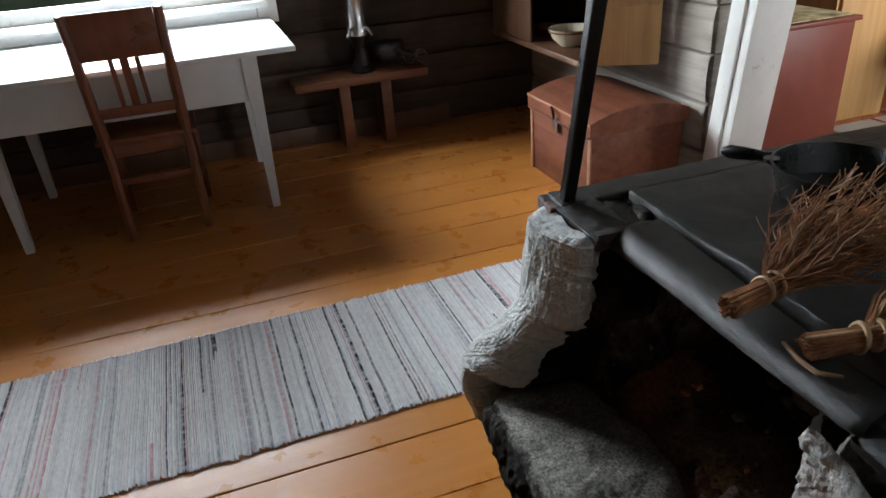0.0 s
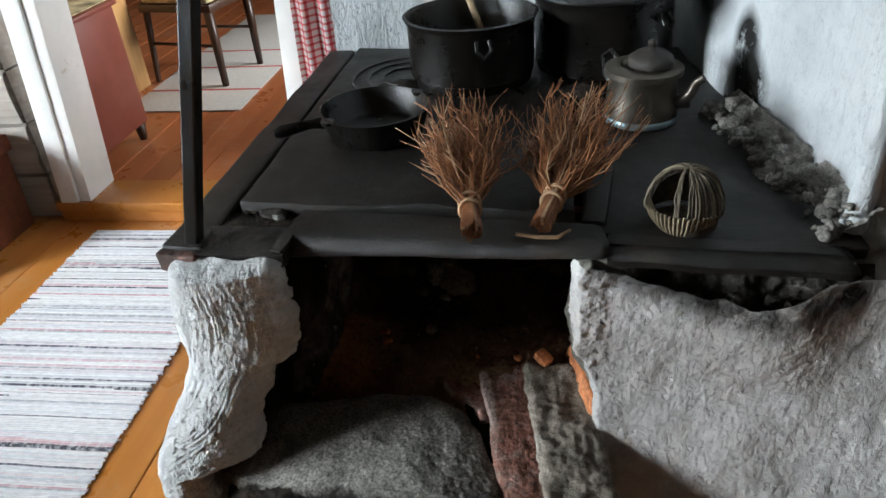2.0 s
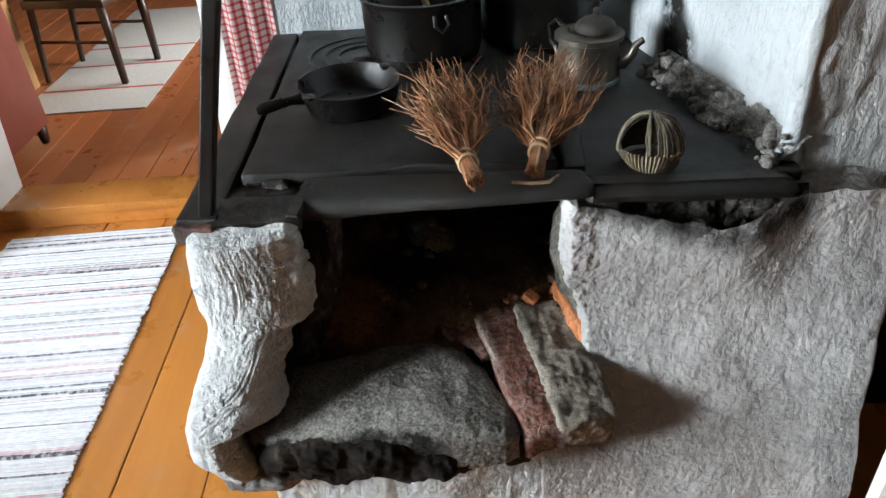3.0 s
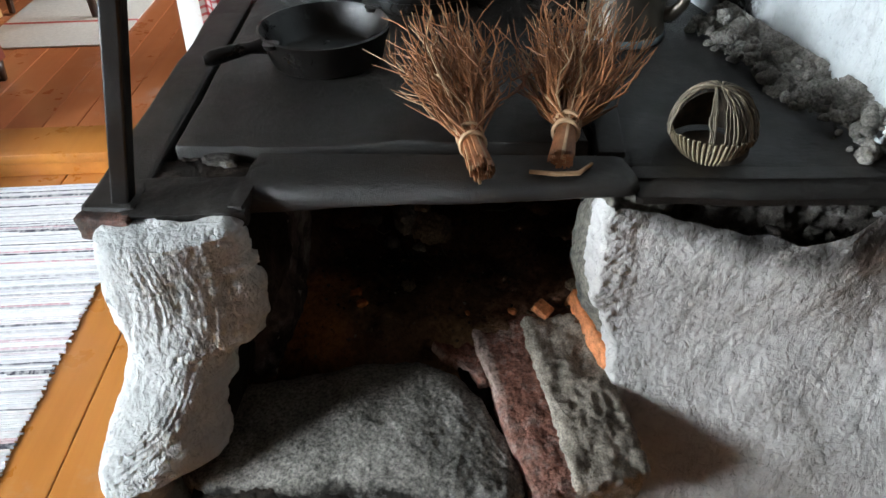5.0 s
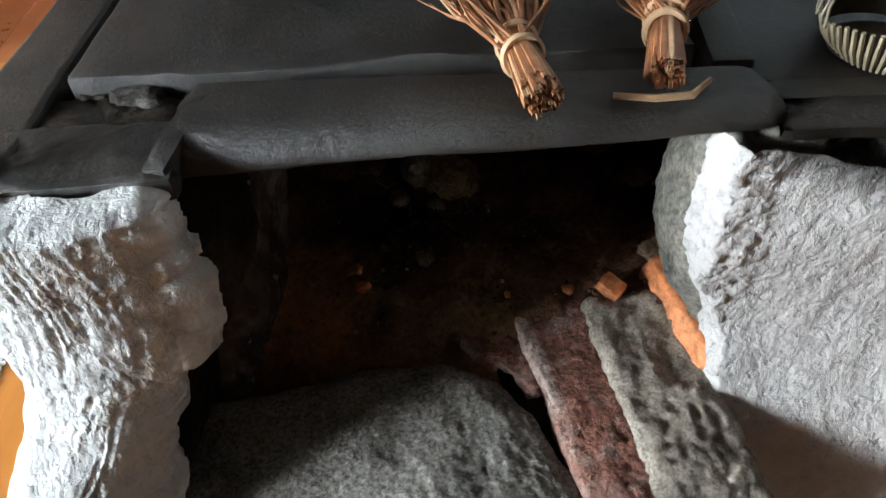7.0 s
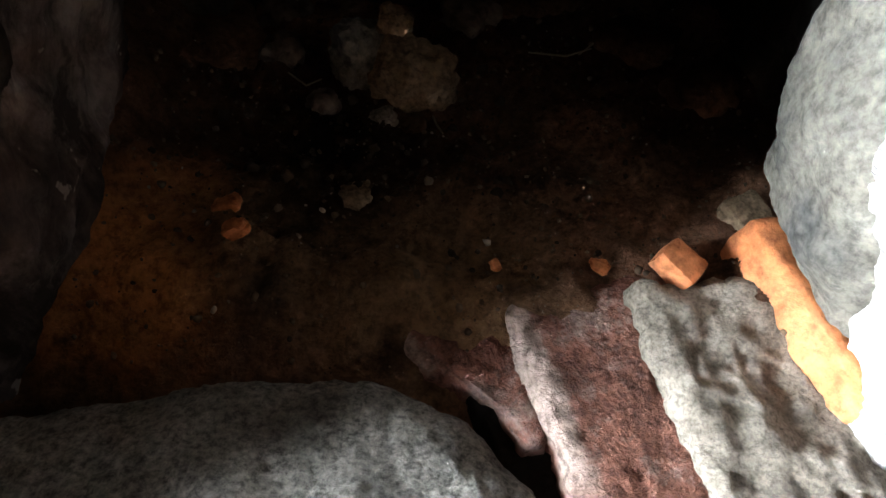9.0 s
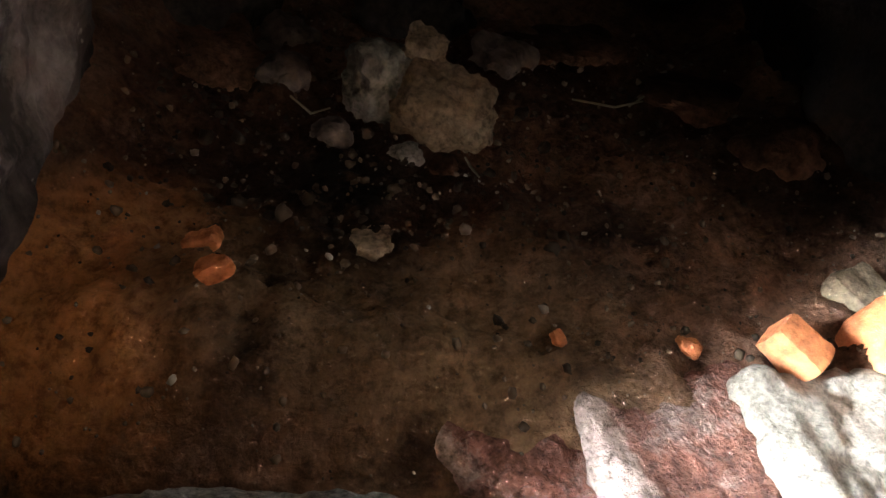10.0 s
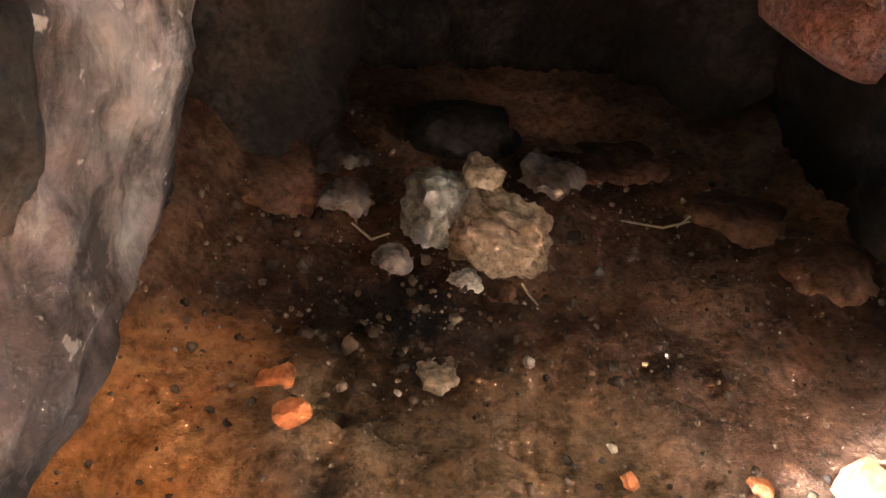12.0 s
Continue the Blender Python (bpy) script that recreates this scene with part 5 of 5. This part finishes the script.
def table():
    t = thing("table", "pale grey painted wooden table under the window", "table", ROOM)
    part("tabletop", box(bmesh.new(), -3.082, -2.135, -1.75, -0.10, 0.728, 0.752, 0.004), TABLE_PAINT, t)
    x0, x1, y0, y1 = -2.93, -2.235, -1.39, -0.30
    for a, b, c, d in ((x1 - 0.012, x1 + 0.012, y0, y1), (x0 - 0.012, x0 + 0.012, y0, y1), (x0, x1, y0 - 0.012, y0 + 0.012), (x0, x1, y1 - 0.012, y1 + 0.012)):
        part("apron", box(bmesh.new(), a, b, c, d, 0.52, 0.726, 0.003), TABLE_PAINT, t)
    for x in (x0, x1):
        for y in (y0, y1):
            part("leg", taper_leg(bmesh.new(), x, y, 0.0, 0.726, 0.017, 0.034), TABLE_PAINT, t, "", None, False)


table()


def chair():
    t = thing("wooden_chair", "brown varnished wooden chair with slatted back", "chair", ROOM @ pose(-2.14, -0.785, 0, 0, 0, 0))
    # the back faces the room; x out of the table, y along it
    for s in (-1, 1):
        part("back_post", tube(bmesh.new(), [(0.0, s * 0.165, 0.0), (-0.02, s * 0.165, 0.25), (-0.02, s * 0.165, 0.46), (0.05, s * 0.17, 0.75), (0.10, s * 0.175, 0.985)], [0.019, 0.022, 0.024, 0.021, 0.018], 8), CHAIR_WOOD, t)
        part("front_leg", taper_leg(bmesh.new(), -0.38, s * 0.18, 0, 0.44, 0.014, 0.02), CHAIR_WOOD, t)
        part("side_stretcher", tube(bmesh.new(), [(-0.005, s * 0.166, 0.17), (-0.38, s * 0.18, 0.17)], 0.011, 8), CHAIR_WOOD, t)
    part("seat", box(bmesh.new(), -0.41, 0.0, -0.205, 0.205, 0.44, 0.465, 0.008), CHAIR_WOOD, t)

    def rail(nm, z0, z1):
        bm = box(bmesh.new(), -0.009, 0.009, -0.155, 0.155, z0, z1, 0.004)
        for v in bm.verts:
            v.co.x += (0.24 * (v.co.z - 0.46) if v.co.z > 0.46 else 0) - 0.02 - 0.012 * math.cos(v.co.y * 9)
        part(nm, bm, CHAIR_WOOD, t)
    rail("crest_rail", 0.80, 0.985)
    rail("lower_rail", 0.555, 0.60)
    rail("apron", 0.38, 0.46)
    rail("back_stretcher", 0.255, 0.285)
    for y, w in ((-0.05, 0.009), (0.0, 0.016), (0.05, 0.009)):
        bm = box(bmesh.new(), -0.006, 0.006, y - w, y + w, 0.595, 0.805, 0.002)
        for v in bm.verts:
            v.co.x += 0.24 * (v.co.z - 0.46) - 0.03
        part("slat", bm, CHAIR_WOOD, t)


chair()


def chest():
    t = thing("wooden_chest", "red-brown wooden chest with low domed lid and iron hasp", "chest", ROOM @ pose(-1.80, 1.235, 0))
    w, d = 0.285, 0.235
    bm = box(bmesh.new(), -w, w, -d, d, 0.0, 0.325, 0.004)
    for v in bm.verts:
        v.co.x *= 0.97 + 0.1 * v.co.z
        v.co.y *= 0.97 + 0.1 * v.co.z
    part("body", bm, CHEST_WOOD, t)
    bm = bmesh.new()
    n = 14
    rows = []
    for i in range(n + 1):
        k = i / n
        y = -d - 0.012 + (2 * d + 0.024) * k
        z = 0.385 + 0.05 * math.sin(math.pi * k) ** 0.8
        rows.append([bm.verts.new((sx * (w + 0.018), y, zz)) for sx, zz in ((-1, 0.327), (1, 0.327), (1, z), (-1, z))])
    for a, b in zip(rows, rows[1:]):
        for j in range(4):
            k2 = (j + 1) % 4
            bm.faces.new((a[j], a[k2], b[k2], b[j]))
    bm.faces.new(rows[0])
    bm.faces.new(rows[-1][::-1])
    part("lid", bm, CHEST_WOOD, t, "low domed lid", None, False)
    part("moulding", box(bmesh.new(), -w - 0.012, w + 0.012, -d - 0.02, -d - 0.012, 0.318, 0.328, 0.002), CHEST_WOOD, t)
    # paler wood for strips on the lid's front edge and the front corners
    edge = mat_wood("pale_chest_edge", (0.26, 0.11, 0.06), (0.4, 0.2, 0.12), (1.4, 22, 26), 0.5)
    part("lid_batten", box(bmesh.new(), -w - 0.02, w + 0.02, -d - 0.016, -d - 0.0125, 0.374, 0.388, 0.0015), edge, t, "pale strip on the lid edge")
    for sx in (-1, 1):
        part("corner_strip", box(bmesh.new(), sx * w * 0.985 - 0.012, sx * w * 0.985 + 0.012, -d - 0.004, -d + 0.004, 0.002, 0.316, 0.002), edge, t, "pale strip on the corner edge")
    part("hasp", tube(bmesh.new(), [(-0.03, -d - 0.014, 0.365), (-0.02, -d - 0.03, 0.385), (0.0, -d - 0.035, 0.375), (0.005, -d - 0.03, 0.35), (-0.005, -d - 0.025, 0.335)], 0.007, 8), IRON_PAN, t, "black iron hasp")
    part("lock_plate", box(bmesh.new(), -0.018, 0.014, -d - 0.022, -d - 0.008, 0.27, 0.335, 0.006), STEEL, t, "worn metal lock plate")


chest()


def corner_cupboard():
    t = thing("corner_cupboard", "brown wooden cupboard with open pine door and shelf of bowls", "cupboard", ROOM)
    x0, x1, y0, y1, z0, z1 = -2.92, -1.86, 1.17, 1.47, 0.555, 1.55
    part("bottom", box(bmesh.new(), x0, x1, y0 - 0.02, y1, z0 - 0.03, z0, 0.004), CUPBOARD, t)
    part("back", B(x0, x1, y1 - 0.015, y1, z0, z1), CUPBOARD, t)
    part("shelf", box(bmesh.new(), x0, x1, y0, y1 - 0.017, 0.95, 0.97, 0.003), CUPBOARD, t)
    part("top", box(bmesh.new(), x0, x1, y0 - 0.02, y1, z1, z1 + 0.03, 0.004), CUPBOARD, t)
    part("side", B(x0, x0 + 0.02, y0, y1, z0, z1), CUPBOARD, t)
    part("side", B(x1 - 0.02, x1, y0, y1, z0, z1), CUPBOARD, t)
    part("front_panel", box(bmesh.new(), x0, x0 + 0.5, y0 - 0.012, y0, z0, z1, 0.003), CUPBOARD, t)
    d = part("door", box(bmesh.new(), 0.0, 0.31, -0.012, 0.012, z0 - 0.01, z1 - 0.02, 0.004), PINE, t, "open yellow pine door", pose(x1 + 0.03, y0 - 0.01, 0, 0, 0, 62))
    part("ledge", box(bmesh.new(), 0.01, 0.30, -0.026, -0.013, 0.80, 0.86, 0.003), PINE, d)
    part("ledge", box(bmesh.new(), 0.01, 0.30, -0.026, -0.013, 1.25, 1.31, 0.003), PINE, d)


corner_cupboard()


def bowl(label, at, r, h, material, band=True):
    t = thing("bowl", label, "bowl", ROOM @ pose(*at))
    part("body", lathe(bmesh.new(), [(0, 0), (r * 0.5, 0), (r * 0.55, h * 0.06), (r * 0.85, h * 0.45), (r, h), (r * 1.02, h * 1.02), (r * 0.96, h), (r * 0.8, h * 0.5), (0, h * 0.1)], 40), material, t)
    if band:
        part("painted_band", lathe(bmesh.new(), [(r * 0.985, h * 0.80), (r * 1.0, h * 0.81), (r * 1.015, h * 0.90), (r * 1.0, h * 0.91)], 40), BAND, t, "brown painted band")


bowl("cream glazed ceramic bowl with brown painted band", (-2.24, 1.30, 0.556), 0.115, 0.085, CERAMIC)
bowl("small brown wooden bowl in the cupboard", (-2.54, 1.32, 0.556), 0.095, 0.05, CUPBOARD, False)


def wall_bench():
    t = thing("bench", "narrow brown wooden bench against the log wall", "bench", ROOM)
    bench_wood = mat_wood("red_brown_bench_wood", (0.12, 0.04, 0.016), (0.2, 0.075, 0.03), (22, 1.6, 22), 0.4)
    part("seat", box(bmesh.new(), -3.045, -2.80, -0.06, 0.70, 0.375, 0.42, 0.006), bench_wood, t)
    for y in (0.22, 0.46):
        part("leg", box(bmesh.new(), -3.03, -2.86, y - 0.03, y + 0.03, 0.0, 0.374, 0.004), bench_wood, t)


wall_bench()


def separator():
    t = thing("cream_separator", "dark iron hand-cranked cream separator with steel spouts", "cream separator", ROOM @ pose(-2.93, 0.35, 0.42))
    part("stand", lathe(bmesh.new(), [(0, 0), (0.07, 0), (0.075, 0.01), (0.045, 0.04), (0.035, 0.12), (0.05, 0.17), (0.055, 0.2), (0, 0.2)], 24), IRON_PAN, t)
    part("bowl_casing", lathe(bmesh.new(), [(0, 0.2), (0.06, 0.2), (0.062, 0.24), (0.05, 0.26), (0.045, 0.40), (0.055, 0.42), (0.0, 0.42)], 32), STEEL, t, "bright tinned casing")
    part("gear_case", lump((0.06, 0.1, 0.06), 3, 3, 0.1), IRON_PAN, t, "", pose(0.0, 0.16, 0.10))
    for s in (-1, 1):
        part("spout", tube(bmesh.new(), [(0.03, s * 0.02, 0.245), (0.07, s * 0.05 - 0.01, 0.24), (0.09, s * 0.07 - 0.01, 0.205)], [0.012, 0.011, 0.010], 10), STEEL, t, "bright steel spout")
    part("crank", tube(bmesh.new(), [(0.03, 0.2, 0.1), (0.09, 0.2, 0.1), (0.1, 0.27, 0.06), (0.14, 0.28, 0.06)], 0.009, 8), IRON_PAN, t)
    for y, z, r in ((0.27, 0.05, 0.035), (0.34, 0.06, 0.03)):
        bm = lathe(bmesh.new(), [(r - 0.006, 0), (r, -0.006), (r + 0.006, 0), (r, 0.006), (r - 0.006, 0)], 24)
        part("gear_wheel", bm, STEEL, t, "", pose(0.05, y, z, 0, 80, 0))


separator()

# next room
cab = thing("red_cabinet", "brick red painted low cabinet on short legs", "cabinet", ROOM)
part("body", box(bmesh.new(), -1.82, -1.31, 1.70, 2.13, 0.17, 0.70, 0.004), RED_PAINT, cab)
part("top", box(bmesh.new(), -1.84, -1.295, 1.69, 2.15, 0.702, 0.722, 0.004), RED_PAINT, cab)
for x in (-1.79, -1.335):
    for y in (1.73, 2.09):
        part("leg", taper_leg(bmesh.new(), x, y, 0.09, 0.168, 0.012, 0.02), DARK_WOOD, cab)
tagged(part("table_cloth", box(bmesh.new(), -1.80, -1.32, 1.75, 2.12, 0.7235, 0.7285, 0.002), FABRIC, None, "", ROOM), "pale crumpled cloth lying on the red cabinet", "cloth")
tagged(part("jug", lathe(bmesh.new(), [(0, 0), (0.05, 0), (0.075, 0.05), (0.07, 0.11), (0.045, 0.15), (0.05, 0.19), (0.044, 0.19), (0.04, 0.15), (0.0, 0.02)], 32), mat_plain("amber_glaze", (0.5, 0.27, 0.08), 0.25), None, "", ROOM @ pose(-1.47, 1.84, 0.729)), "amber glazed jug standing on the red cabinet", "jug")
mat_ob = tagged(part("woven_mat", box(bmesh.new(), -1.62, -0.98, 2.42, 4.3, 0.0905, 0.098, 0.003), MAT_WEAVE, None, "", ROOM), "pale woven mat with thin red stripes", "mat")


def dining_chair(m):
    t = thing("dark_chair", "dark wooden chair with floral cushioned seat", "chair", m)
    for s in (-1, 1):
        part("front_leg", taper_leg(bmesh.new(), 0.2, s * 0.19, 0, 0.44, 0.013, 0.02), DARK_WOOD, t)
        part("back_leg", tube(bmesh.new(), [(-0.26, s * 0.17, 0.0), (-0.2, s * 0.17, 0.45), (-0.24, s * 0.17, 0.9)], [0.015, 0.02, 0.015], 8), DARK_WOOD, t)
        part("side_stretcher", tube(bmesh.new(), [(-0.22, s * 0.17, 0.22), (0.2, s * 0.19, 0.22)], 0.009, 8), DARK_WOOD, t)
    part("seat_frame", box(bmesh.new(), -0.22, 0.23, -0.215, 0.215, 0.40, 0.44, 0.006), DARK_WOOD, t)
    part("cushion", box(bmesh.new(), -0.2, 0.21, -0.2, 0.2, 0.441, 0.48, 0.015), FABRIC, t, "floral cloth cushion")
    part("top_rail", box(bmesh.new(), -0.25, -0.225, -0.16, 0.16, 0.78, 0.9, 0.006), DARK_WOOD, t)


dining_chair(ROOM @ pose(-1.36, 3.0, 0.098, 0, 0, -10))
cup2 = thing("pine_cupboard", "yellow pine cupboard against the far wall", "cupboard", ROOM)
part("body", box(bmesh.new(), -2.4, -1.68, 2.45, 2.85, 0.09, 1.4, 0.006), PINE, cup2)
for a in (-2.38, -2.03):
    part("door", box(bmesh.new(), a, a + 0.33, 2.435, 2.449, 0.15, 1.35, 0.004), PINE, cup2)

# gingham curtain beside the chimney
def drape(u, v):
    x = -0.225 + 0.15 * u + 0.04 * (1 - v) * (u - 0.8)
    return (x, NORTH - 0.09 + 0.018 * math.sin(u * 17 + 1.5 * v), 0.35 + 1.6 * v)


bm = sheet(bmesh.new(), drape, 60, 30)
g = bmesh.ops.solidify(bm, geom=bm.faces[:], thickness=0.002)
tagged(part("curtain", bm, GINGHAM, None, "", ROOM), "red and white gingham cloth hanging by the doorway", "curtain")

# white board, and a near-black wall filling the dark gap past the stove's right end
tagged(part("white_board", leaning_post(1.045, 1.35, -0.175, -0.15, 0.0, 0.66, -0.03), WHITE, None), "white painted board standing beside the stove", "board")
tagged(part("niche_wall", box(bmesh.new(), 1.06, 2.3, 0.42, 0.5, 0.0, 0.80), BLACK_STONE, None, "", None, False), "near-black wall filling the gap beside the stove", "wall", kind="structure")
